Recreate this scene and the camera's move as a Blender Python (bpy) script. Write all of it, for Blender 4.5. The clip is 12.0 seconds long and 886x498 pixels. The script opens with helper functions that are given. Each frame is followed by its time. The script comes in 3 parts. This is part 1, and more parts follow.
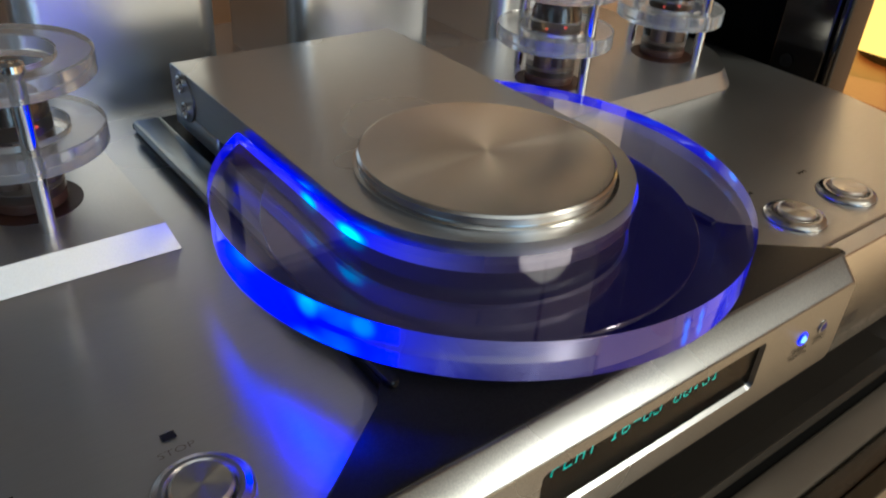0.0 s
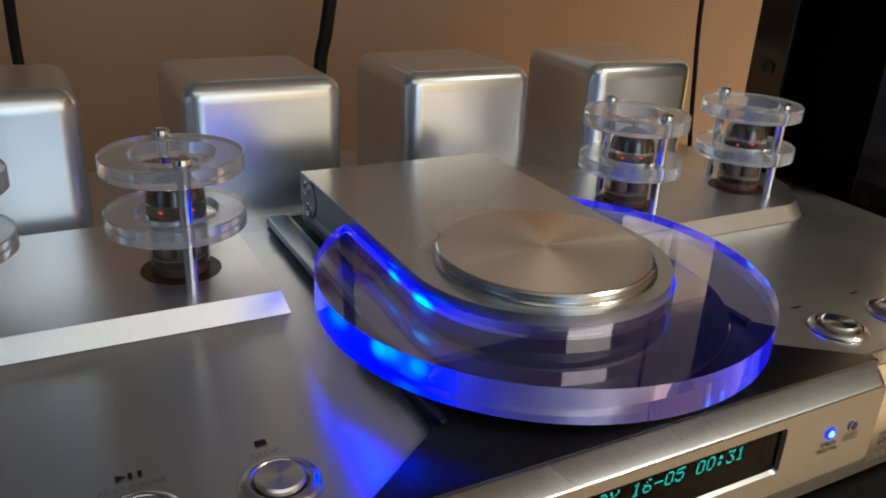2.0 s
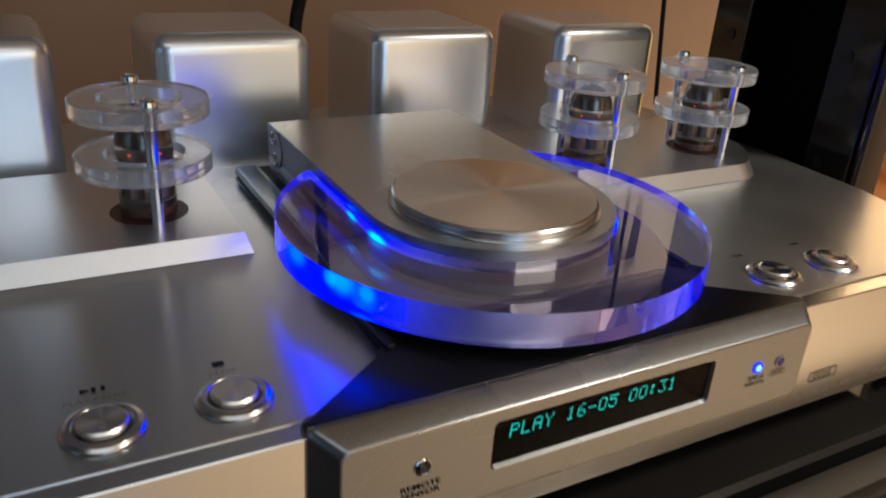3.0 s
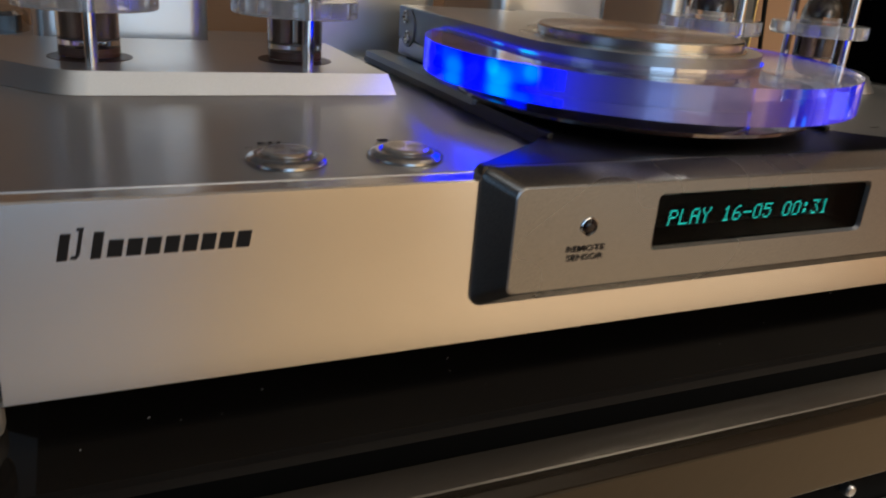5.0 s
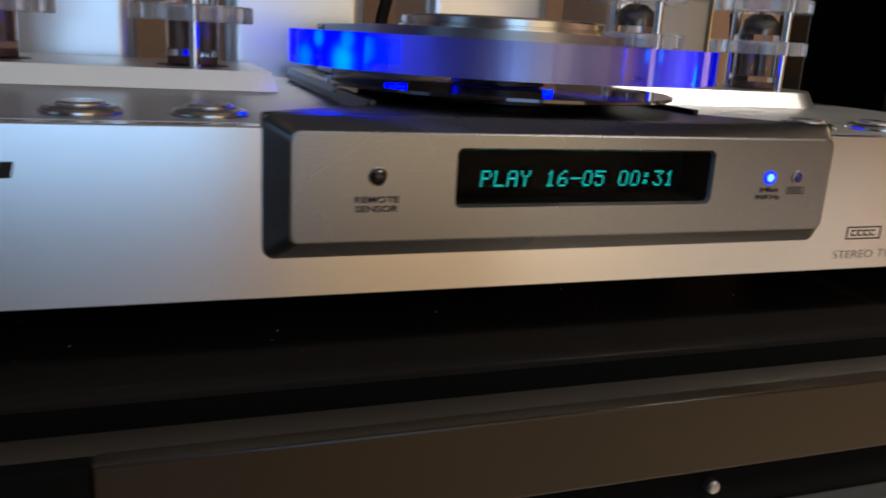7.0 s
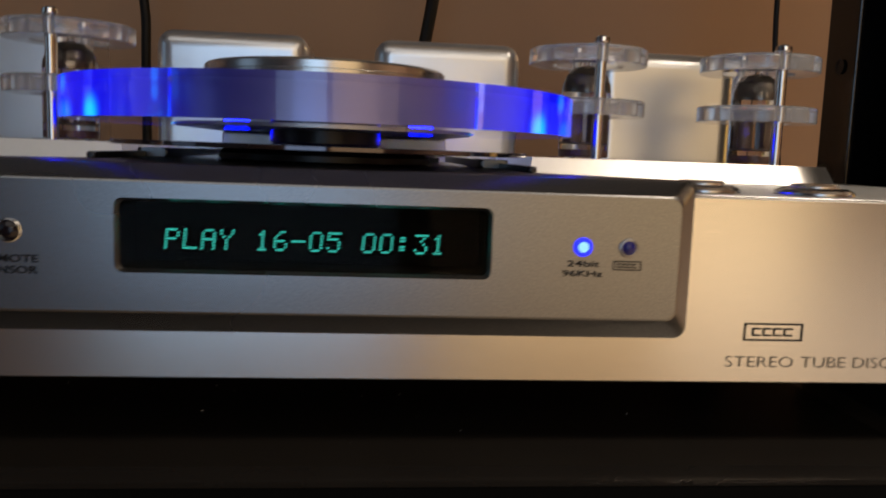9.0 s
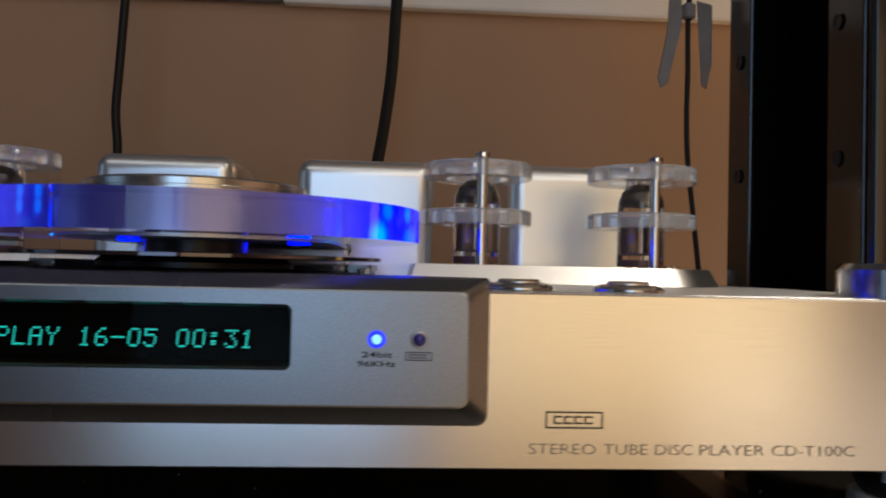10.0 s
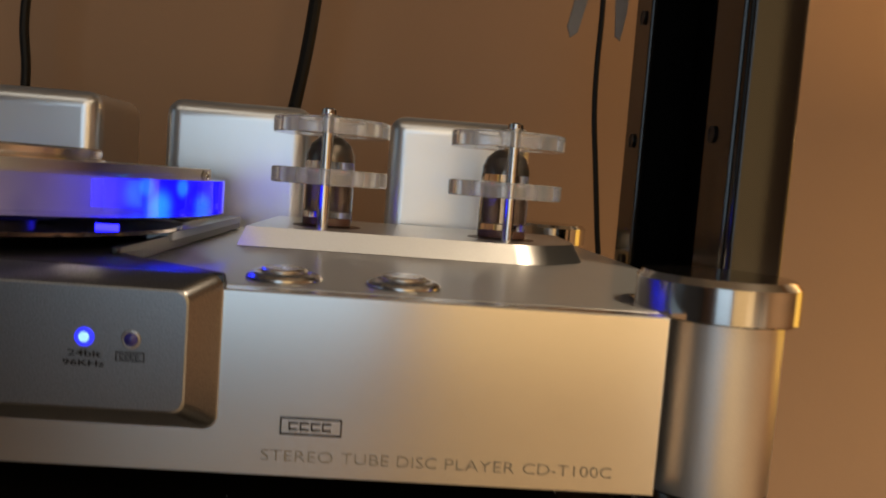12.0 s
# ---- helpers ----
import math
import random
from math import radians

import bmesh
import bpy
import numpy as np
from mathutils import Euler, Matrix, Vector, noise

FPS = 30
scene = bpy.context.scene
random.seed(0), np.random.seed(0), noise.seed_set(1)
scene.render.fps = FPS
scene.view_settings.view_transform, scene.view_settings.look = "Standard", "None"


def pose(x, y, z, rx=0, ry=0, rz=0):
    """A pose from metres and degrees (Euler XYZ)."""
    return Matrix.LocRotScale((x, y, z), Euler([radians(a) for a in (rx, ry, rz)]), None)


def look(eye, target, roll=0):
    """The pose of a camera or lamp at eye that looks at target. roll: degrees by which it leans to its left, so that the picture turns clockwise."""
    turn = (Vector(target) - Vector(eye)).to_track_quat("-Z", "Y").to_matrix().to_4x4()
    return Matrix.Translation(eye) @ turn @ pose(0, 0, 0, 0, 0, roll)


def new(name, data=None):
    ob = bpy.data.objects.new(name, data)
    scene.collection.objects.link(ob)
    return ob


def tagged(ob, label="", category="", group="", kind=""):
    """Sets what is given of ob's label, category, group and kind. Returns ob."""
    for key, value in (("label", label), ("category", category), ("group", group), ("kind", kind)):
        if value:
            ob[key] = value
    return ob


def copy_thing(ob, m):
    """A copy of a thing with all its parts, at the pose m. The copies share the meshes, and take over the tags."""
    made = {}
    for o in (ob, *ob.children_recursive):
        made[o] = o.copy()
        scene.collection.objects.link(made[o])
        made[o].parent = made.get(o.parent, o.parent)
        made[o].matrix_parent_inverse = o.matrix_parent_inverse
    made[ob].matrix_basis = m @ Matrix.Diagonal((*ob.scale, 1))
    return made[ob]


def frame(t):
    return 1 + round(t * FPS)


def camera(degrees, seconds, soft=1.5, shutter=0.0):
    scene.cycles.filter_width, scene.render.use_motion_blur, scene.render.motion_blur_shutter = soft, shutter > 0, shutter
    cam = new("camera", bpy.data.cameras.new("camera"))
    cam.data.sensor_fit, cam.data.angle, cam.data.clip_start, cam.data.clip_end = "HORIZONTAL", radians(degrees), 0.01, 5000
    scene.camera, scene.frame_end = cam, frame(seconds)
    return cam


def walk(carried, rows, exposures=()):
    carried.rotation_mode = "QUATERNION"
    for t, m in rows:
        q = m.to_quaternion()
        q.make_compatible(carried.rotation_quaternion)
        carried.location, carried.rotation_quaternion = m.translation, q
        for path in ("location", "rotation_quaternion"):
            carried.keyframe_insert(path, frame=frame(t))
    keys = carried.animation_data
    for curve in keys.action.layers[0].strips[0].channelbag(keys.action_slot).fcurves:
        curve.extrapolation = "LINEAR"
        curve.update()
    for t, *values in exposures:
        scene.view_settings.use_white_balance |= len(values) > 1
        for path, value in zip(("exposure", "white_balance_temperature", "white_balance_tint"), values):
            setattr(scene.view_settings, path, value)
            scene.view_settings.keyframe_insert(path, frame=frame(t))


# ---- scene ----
cam = camera(58.00, 12.0, soft=1.85, shutter=0.5)
PATH = [
    (0, (-0.13129, -0.08225, 0.92228), (-39.379, -32.381, 4.137)),
    (0.5, (-0.12858, -0.08880, 0.92174), (-37.520, -29.114, 4.198)),
    (1, (-0.13681, -0.10549, 0.91608), (-34.042, -26.448, 3.769)),
    (1.5, (-0.14313, -0.11675, 0.92707), (-30.185, -24.391, 3.176)),
    (2, (-0.14177, -0.12893, 0.92751), (-28.755, -22.897, 2.949)),
    (2.5, (-0.13861, -0.13426, 0.92731), (-29.575, -23.716, 3.561)),
    (3, (-0.14010, -0.14889, 0.92287), (-29.936, -24.469, 4.091)),
    (3.2, (-0.14386, -0.15657, 0.91996), (-29.618, -24.202, 4.213)),
    (4.8, (-0.16733, -0.17130, 0.86801), (-25.601, -22.518, 4.564)),
    (5, (-0.17717, -0.16655, 0.85257), (-25.666, -20.800, 4.704)),
    (5.5, (-0.18004, -0.16567, 0.84328), (-23.363, -19.405, 4.189)),
    (6, (-0.17523, -0.17877, 0.83144), (-21.507, -17.227, 3.320)),
    (6.5, (-0.14707, -0.19313, 0.82653), (-21.260, -16.419, 3.706)),
    (7, (-0.11142, -0.20144, 0.82355), (-19.678, -14.834, 3.306)),
    (7.2, (-0.09511, -0.19661, 0.81440), (-18.671, -13.768, 2.709)),
    (8.8, (-0.00153, -0.17591, 0.81152), (-7.440, -8.544, 2.960)),
    (9, (0.01197, -0.18068, 0.80816), (-5.732, -6.984, 2.106)),
    (9.5, (0.03953, -0.17972, 0.80604), (-4.166, -2.344, 1.424)),
    (10, (0.06364, -0.20235, 0.80589), (-3.625, 1.307, 1.295)),
    (10.5, (0.09346, -0.20491, 0.79705), (-3.266, 1.782, 1.296)),
    (11, (0.12177, -0.20525, 0.79997), (-3.019, 0.843, 2.455)),
    (11.5, (0.13704, -0.20435, 0.80356), (-2.945, -0.585, 3.419)),
    (12, (0.12830, -0.18902, 0.82838), (-3.387, -4.732, 4.328)),
]
walk(cam, [(t, pose(*eye, 90 + pitch, 0, yaw) @ pose(0, 0, 0, 0, 0, roll)) for t, eye, (yaw, pitch, roll) in PATH],
     [(0, 0.45, 5450, 0), (2.5, 0.44, 5600, 5), (3.2, 0.34, 5600, 7), (5, 0.24, 5800, 7), (5.5, 0.12, 5750, 8), (6.2, 0.17, 5500, 8), (7, 0.17, 5450, 9), (9, -0.06, 6250, 12), (9.6, 0.11, 6000, 10), (10.5, 0.02, 5700, 10), (11, -0.04, 5900, 10), (11.5, -0.02, 6150, 10), (12, 0.01, 7200, 10)])


# ---- world and lights ----
world = bpy.data.worlds.new("room_dusk")
scene.world = world
world.use_nodes = True
world.node_tree.nodes["Background"].inputs[0].default_value = (0.02, 0.018, 0.02, 1)
world.node_tree.nodes["Background"].inputs[1].default_value = 0.3
scene.view_settings.exposure = 0.0


def area_lamp(name, eye, target, sx, sy, watts, colour, spread=180):
    data = bpy.data.lights.new(name, "AREA")
    data.shape, data.size, data.size_y = "RECTANGLE", sx, sy
    data.energy, data.color, data.spread = watts, colour, radians(spread)
    ob = new(name, data)
    ob.matrix_world = look(eye, target)
    return ob


GOLD, CREAM = (1.0, 0.68, 0.32), (1.0, 0.82, 0.60)
COOL, WARM, BLUE = (0.52, 0.76, 1.0), (1.0, 0.60, 0.24), (0.002, 0.004, 1.0)
area_lamp("window_daylight", (-0.33, -2.50, 1.16), (-0.33, 0, 1.16), 0.90, 1.52, 6.2, COOL)
# broad overhead panel, added to put highlights on cover and platform edges
area_lamp("overhead_fill", (-0.40, -1.10, 2.40), (-0.3, -0.8, 0.8), 1.8, 0.9, 4.0, (0.92, 0.87, 0.78))
area_lamp("table_lamp_light", (0.875, 0.30, 0.900), (0.80, 0.10, 2.40), 0.16, 0.16, 4.5, WARM)
# no fixture behind it: cream panel added to warm the platform bevels
area_lamp("high_cream_fill", (0.60, -2.25, 2.05), (0.1, 0.0, 0.85), 1.6, 0.60, 5.5, CREAM)
# unseen warm panel, added for the gold reflection in the front panel
area_lamp("warm_fill_light", (0.85, -2.35, 0.97), (0.7, 0.1, 0.94), 1.25, 1.30, 4.8, GOLD)
# cool panel added at the left for the bluish flanks, without a window
area_lamp("cool_side_fill", (-1.85, -0.35, 1.10), (0.0, 0.1, 0.85), 0.9, 0.9, 0.8, COOL)
# low unseen panel, added to brighten the bezel from the right
area_lamp("low_cream_fill", (1.45, -1.85, 0.30), (0.05, 0.0, 0.60), 1.2, 0.5, 0.75, CREAM)
# added downlight without a fixture: brightens the floor that the bezel reflects
area_lamp("floor_pool_fill", (1.15, -0.95, 2.30), (1.15, -0.90, 0.0), 0.4, 0.4, 52.0, CREAM, 92)
# diodes whose light leaves the rim of the cover, and two under the lid
for deg, watts in ((203, 0.0025), (337, 0.0020)):
    cx, cy = math.cos(radians(deg)), math.sin(radians(deg))
    area_lamp("led_light", (0.0745 * cx, 0.063 + 0.0745 * cy, 0.8175), (0.1010 * cx, 0.063 + 0.1010 * cy, 0.7990), 0.022, 0.005, watts, BLUE)
for lx in (-0.030, 0.030):
    area_lamp("led_light", (lx, 0.088, 0.8122), (lx, 0.033, 0.804), 0.008, 0.003, 0.002, BLUE)


# ---- materials ----
def material(name, colour, rough=0.5, metal=0.0, spec=0.5):
    m = bpy.data.materials.new(name)
    m.use_nodes = True
    b = m.node_tree.nodes["Principled BSDF"]
    b.inputs["Base Color"].default_value = (*colour, 1)
    b.inputs["Roughness"].default_value = rough
    b.inputs["Metallic"].default_value = metal
    b.inputs["Specular IOR Level"].default_value = spec
    return m, m.node_tree, b


def noise_tex(nt, scale, stretch=(1, 1, 1), detail=4.0, rough=0.55, coord="Object"):
    tc = nt.nodes.new("ShaderNodeTexCoord")
    mp = nt.nodes.new("ShaderNodeMapping")
    mp.inputs["Scale"].default_value = stretch
    n = nt.nodes.new("ShaderNodeTexNoise")
    n.inputs["Scale"].default_value, n.inputs["Detail"].default_value, n.inputs["Roughness"].default_value = scale, detail, rough
    nt.links.new(tc.outputs[coord], mp.inputs["Vector"])
    nt.links.new(mp.outputs["Vector"], n.inputs["Vector"])
    return n


def spread_range(nt, socket, lo, hi):
    r = nt.nodes.new("ShaderNodeMapRange")
    r.inputs["From Min"].default_value, r.inputs["From Max"].default_value = 0.22, 0.78
    r.inputs["To Min"].default_value, r.inputs["To Max"].default_value = lo, hi
    nt.links.new(socket, r.inputs["Value"])
    return r.outputs["Result"]


def two_tone(nt, b, socket, c1, c2):
    mix = nt.nodes.new("ShaderNodeMix")
    mix.data_type = "RGBA"
    mix.inputs["A"].default_value, mix.inputs["B"].default_value = (*c1, 1), (*c2, 1)
    nt.links.new(spread_range(nt, socket, 0, 1), mix.inputs["Factor"])
    nt.links.new(mix.outputs["Result"], b.inputs["Base Color"])


def bump(nt, b, socket, strength, dist=0.0002):
    bp = nt.nodes.new("ShaderNodeBump")
    bp.inputs["Strength"].default_value, bp.inputs["Distance"].default_value = strength, dist
    nt.links.new(socket, bp.inputs["Height"])
    nt.links.new(bp.outputs["Normal"], b.inputs["Normal"])


def brushed(name, colour, rough, stretch, strength=0.25, scale=60.0, var=0.06, across=None, aniso=0.75, grain=0.06):
    m, nt, b = material(name, colour, rough, 1.0)
    n = noise_tex(nt, scale, stretch, 5, 0.6)
    big = noise_tex(nt, 14, (1, 1, 1), 2, 0.4)
    two_tone(nt, b, n.outputs["Fac"], tuple(c * (1 - grain) for c in colour), tuple(min(1, c * (1 + grain)) for c in colour))
    if var:
        smooth = nt.nodes.new("ShaderNodeMath")
        smooth.operation = "MULTIPLY_ADD"
        smooth.inputs[1].default_value, smooth.inputs[2].default_value = 3.0 * var, rough - 1.5 * var
        nt.links.new(big.outputs["Fac"], smooth.inputs[0])
        nt.links.new(smooth.outputs[0], b.inputs["Roughness"])
    bump(nt, b, n.outputs["Fac"], strength, 0.00015)
    if across:
        way = nt.nodes.new("ShaderNodeCombineXYZ")
        for k in range(3):
            way.inputs[k].default_value = across[k]
        b.inputs["Anisotropic"].default_value = aniso
        nt.links.new(way.outputs[0], b.inputs["Tangent"])
    return m


ALU_X = brushed("brushed_aluminium", (0.84, 0.84, 0.83), 0.22, (1.2, 45, 45), 0.045, var=0, across=(0, 0, 1), aniso=0.6, grain=0.06)
ALU_DECK = brushed("brushed_aluminium_deck", (0.62, 0.63, 0.65), 0.30, (2, 90, 90), 0.10, var=0.05, across=(0, 1, 0), aniso=0.8)
ALU_SATIN = brushed("satin_aluminium", (0.70, 0.70, 0.70), 0.36, (40, 40, 40), 0.2)
ALU_BLAST = brushed("blasted_aluminium", (0.295, 0.305, 0.322), 0.28, (1, 1, 1), 0.004, 2400.0, var=0.03, grain=0.25)
BUTTON_RING = brushed("satin_button_ring", (0.62, 0.61, 0.60), 0.22, (40, 40, 40), 0.08)
STEEL = material("steel_post", (0.80, 0.79, 0.77), 0.12, 1.0)[0]


def silver_paint():
    m, nt, b = material("silver_lacquer", (0.82, 0.85, 0.88), 0.31, 0.95)
    n = noise_tex(nt, 1500, (1, 1, 1), 2)
    big = noise_tex(nt, 18, (1, 1, 1), 3)
    two_tone(nt, b, big.outputs["Fac"], (0.78, 0.81, 0.84), (0.85, 0.88, 0.91))
    bump(nt, b, n.outputs["Fac"], 0.25, 0.0001)
    return m


SILVER = silver_paint()


def dark_grey():
    m, nt, b = material("dark_grey_coating", (0.32, 0.32, 0.33), 0.32, 0.9)
    n = noise_tex(nt, 1800, (1, 1, 1), 2)
    two_tone(nt, b, n.outputs["Fac"], (0.27, 0.27, 0.28), (0.36, 0.36, 0.37))
    bump(nt, b, n.outputs["Fac"], 0.4, 0.0001)
    return m


GREY = dark_grey()
HOUSING = brushed("dark_anodised_metal", (0.062, 0.063, 0.068), 0.34, (1, 1, 1), 0.12, 1800.0, var=0.03, grain=0.2)
SLATE = brushed("slate_anodised_metal", (0.30, 0.33, 0.36), 0.30, (2, 90, 90), 0.06, var=0.03)
SENSOR = material("dark_sensor_dome", (0.008, 0.006, 0.010), 0.12)[0]
BLACK = material("black_plastic", (0.012, 0.012, 0.013), 0.35)[0]
RUBBER = material("black_rubber", (0.018, 0.018, 0.02), 0.30)[0]
INK = material("dark_print", (0.018, 0.018, 0.02), 0.6, 0.0, 0.12)[0]
INK_GREY = material("grey_print", (0.19, 0.165, 0.13), 0.55, 0.0, 0.25)[0]


def turned_metal():
    """Metal turned on a lathe: fine rings about the axis, so that the light fans out."""
    m, nt, b = material("lathe_turned_metal", (0.80, 0.77, 0.73), 0.25, 1.0)
    tan = nt.nodes.new("ShaderNodeTangent")
    tan.direction_type, tan.axis = "RADIAL", "Z"
    b.inputs["Anisotropic"].default_value = 0.92
    b.inputs["Anisotropic Rotation"].default_value = 0.0
    nt.links.new(tan.outputs["Tangent"], b.inputs["Tangent"])
    return m


TURNED = turned_metal()


def clear(name, colour=(1, 1, 1), rough=0.0, ior=1.49):
    m, nt, b = material(name, colour, rough)
    b.inputs["Transmission Weight"].default_value = 1.0
    b.inputs["IOR"].default_value = ior
    return m


ACRYLIC = clear("clear_acrylic", (0.93, 0.93, 1.0), 0.0)
# weak violet emission stands in for the diodes' haze inside the acrylic
ACRYLIC.node_tree.nodes["Principled BSDF"].inputs["Emission Color"].default_value = (0.11, 0.07, 1.0, 1)
ACRYLIC.node_tree.nodes["Principled BSDF"].inputs["Emission Strength"].default_value = 0.006


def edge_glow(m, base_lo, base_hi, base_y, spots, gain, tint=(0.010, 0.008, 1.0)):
    """Blue diode light put into a material as emission: base_lo at the front, base_hi on the flanks
    (base_y: from and to, along y), with softly brighter spots for the diodes' refracted images."""
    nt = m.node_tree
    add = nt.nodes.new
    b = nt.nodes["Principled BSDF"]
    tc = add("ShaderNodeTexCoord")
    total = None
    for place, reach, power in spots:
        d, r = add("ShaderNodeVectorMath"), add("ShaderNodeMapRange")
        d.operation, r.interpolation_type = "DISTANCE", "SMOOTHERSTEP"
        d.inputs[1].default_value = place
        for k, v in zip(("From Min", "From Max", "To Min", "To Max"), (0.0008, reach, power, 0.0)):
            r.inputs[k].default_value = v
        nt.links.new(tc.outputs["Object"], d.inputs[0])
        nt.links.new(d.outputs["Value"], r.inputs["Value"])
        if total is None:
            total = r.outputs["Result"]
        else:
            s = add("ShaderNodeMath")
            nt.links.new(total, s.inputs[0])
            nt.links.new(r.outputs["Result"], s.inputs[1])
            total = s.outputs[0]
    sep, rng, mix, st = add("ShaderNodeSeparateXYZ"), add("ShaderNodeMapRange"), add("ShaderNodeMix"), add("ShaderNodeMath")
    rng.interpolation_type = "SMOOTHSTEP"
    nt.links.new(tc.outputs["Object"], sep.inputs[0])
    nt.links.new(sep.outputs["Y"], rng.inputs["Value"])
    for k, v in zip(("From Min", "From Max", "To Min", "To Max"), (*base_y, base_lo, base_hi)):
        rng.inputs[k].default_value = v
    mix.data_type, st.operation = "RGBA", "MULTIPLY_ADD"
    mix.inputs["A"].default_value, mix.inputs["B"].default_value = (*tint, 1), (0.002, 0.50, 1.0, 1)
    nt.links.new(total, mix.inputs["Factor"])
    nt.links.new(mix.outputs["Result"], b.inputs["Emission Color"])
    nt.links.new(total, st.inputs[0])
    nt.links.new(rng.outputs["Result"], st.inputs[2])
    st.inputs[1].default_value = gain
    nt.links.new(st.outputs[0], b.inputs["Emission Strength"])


def diodes(places, z):
    """Places on both flanks, about the player's own origin."""
    return [((side * x, y - 0.13, z - 0.737), reach, power) for side in (-1, 1) for x, y, reach, power in places]


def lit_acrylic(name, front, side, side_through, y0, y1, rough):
    """Clear acrylic at the round front, its flanks coloured deep blue for the diodes' light (y0 to y1: the change)."""
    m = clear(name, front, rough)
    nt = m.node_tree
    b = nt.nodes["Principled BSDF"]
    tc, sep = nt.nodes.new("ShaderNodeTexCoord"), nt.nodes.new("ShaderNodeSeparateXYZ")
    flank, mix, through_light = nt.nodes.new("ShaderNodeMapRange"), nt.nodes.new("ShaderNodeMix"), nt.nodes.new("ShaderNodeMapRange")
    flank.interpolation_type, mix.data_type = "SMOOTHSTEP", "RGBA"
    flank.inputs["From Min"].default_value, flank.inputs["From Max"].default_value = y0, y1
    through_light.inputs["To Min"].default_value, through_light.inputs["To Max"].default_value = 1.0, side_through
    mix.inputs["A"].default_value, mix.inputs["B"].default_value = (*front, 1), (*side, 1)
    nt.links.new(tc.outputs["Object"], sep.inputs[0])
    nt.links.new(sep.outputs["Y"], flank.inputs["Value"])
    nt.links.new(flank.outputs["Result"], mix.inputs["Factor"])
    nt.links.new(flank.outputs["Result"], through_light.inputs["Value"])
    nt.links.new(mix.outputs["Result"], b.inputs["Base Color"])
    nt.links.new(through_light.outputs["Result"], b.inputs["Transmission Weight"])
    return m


# chamfered rim, the polished wall of the rim, and the wall towards the lid, each with the diodes' light put in as
# emission
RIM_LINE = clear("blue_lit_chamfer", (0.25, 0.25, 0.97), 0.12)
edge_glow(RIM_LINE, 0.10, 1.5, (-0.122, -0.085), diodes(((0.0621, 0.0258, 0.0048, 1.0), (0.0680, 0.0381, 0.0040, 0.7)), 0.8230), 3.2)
ACRYLIC_RIM = lit_acrylic("glowing_acrylic_edge", (0.48, 0.48, 0.82), (0.07, 0.07, 0.95), 1.0, -0.127, -0.098, 0.0)
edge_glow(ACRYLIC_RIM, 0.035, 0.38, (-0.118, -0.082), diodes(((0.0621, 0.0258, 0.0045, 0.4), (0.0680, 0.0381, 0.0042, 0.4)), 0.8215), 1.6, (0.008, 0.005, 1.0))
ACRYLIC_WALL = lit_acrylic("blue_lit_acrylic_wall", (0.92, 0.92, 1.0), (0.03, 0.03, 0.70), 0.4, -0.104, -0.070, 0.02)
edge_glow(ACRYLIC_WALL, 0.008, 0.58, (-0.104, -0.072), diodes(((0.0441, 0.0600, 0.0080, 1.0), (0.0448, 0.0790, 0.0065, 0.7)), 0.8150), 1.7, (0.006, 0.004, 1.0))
GLOW_BLUE = material("blue_diode_strip", (0.02, 0.02, 0.30), 0.3)[0]
edge_glow(GLOW_BLUE, 1.2, 2.0, (-0.091, -0.083), diodes(((0.0424, 0.0552, 0.0085, 0.8), (0.0438, 0.0830, 0.0065, 0.8)), 0.8188), 3.0, (0.004, 0.003, 1.0))
GUARD = clear("clear_guard_acrylic", (0.84, 0.85, 0.87), 0.10)
GUARD.node_tree.nodes["Principled BSDF"].inputs["Transmission Weight"].default_value = 0.85
GLASS = clear("tube_glass", (0.86, 0.84, 0.82), 0.01, 1.45)
WINDOW = clear("smoked_window", (0.66, 0.60, 0.54), 0.02, 1.08)


def glow(name, colour, strength):
    m, nt, b = material(name, (0.02, 0.02, 0.02), 0.4)
    b.inputs["Emission Color"].default_value = (*colour, 1)
    b.inputs["Emission Strength"].default_value = strength
    return m


GLOW_DIODE = glow("blue_indicator", (0.20, 0.45, 1.0), 2.0)
GLOW_HALO = glow("blue_indicator_ring", (0.01, 0.02, 1.0), 1.6)
GLOW_TEAL = glow("teal_dot", (0.04, 0.72, 0.60), 1.7)
GLOW_HEATER = glow("heater_glow", (1.0, 0.10, 0.06), 0.5)
GLOW_SHADE = glow("lit_lampshade", (1.0, 0.55, 0.10), 1.6)


def mottled(name, c1, c2, scale, rough, bumpy=0.2, stretch=(1, 1, 1), dist=0.001, spec=0.5, metal=0.0):
    m, nt, b = material(name, c1, rough, metal, spec)
    n = noise_tex(nt, scale, stretch, 6)
    two_tone(nt, b, n.outputs["Fac"], c1, c2)
    fine = noise_tex(nt, scale * 25, stretch, 3)
    bump(nt, b, fine.outputs["Fac"], bumpy, dist)
    return m


GREY_PANEL = mottled("grey_panel_paint", (0.11, 0.122, 0.15), (0.135, 0.147, 0.175), 3, 0.7, 0.2)
WALL = mottled("tan_wall_paint", (0.37, 0.236, 0.147), (0.42, 0.268, 0.168), 3, 0.75, 0.25)
WHITE = mottled("white_paint", (0.75, 0.74, 0.72), (0.82, 0.81, 0.80), 4, 0.5, 0.1)
CEIL = mottled("ceiling_paint", (0.36, 0.35, 0.34), (0.40, 0.39, 0.38), 3, 0.8, 0.1)
DUSK = mottled("dark_blue_grey_wall", (0.075, 0.085, 0.105), (0.10, 0.115, 0.135), 6, 0.9, 0.3)
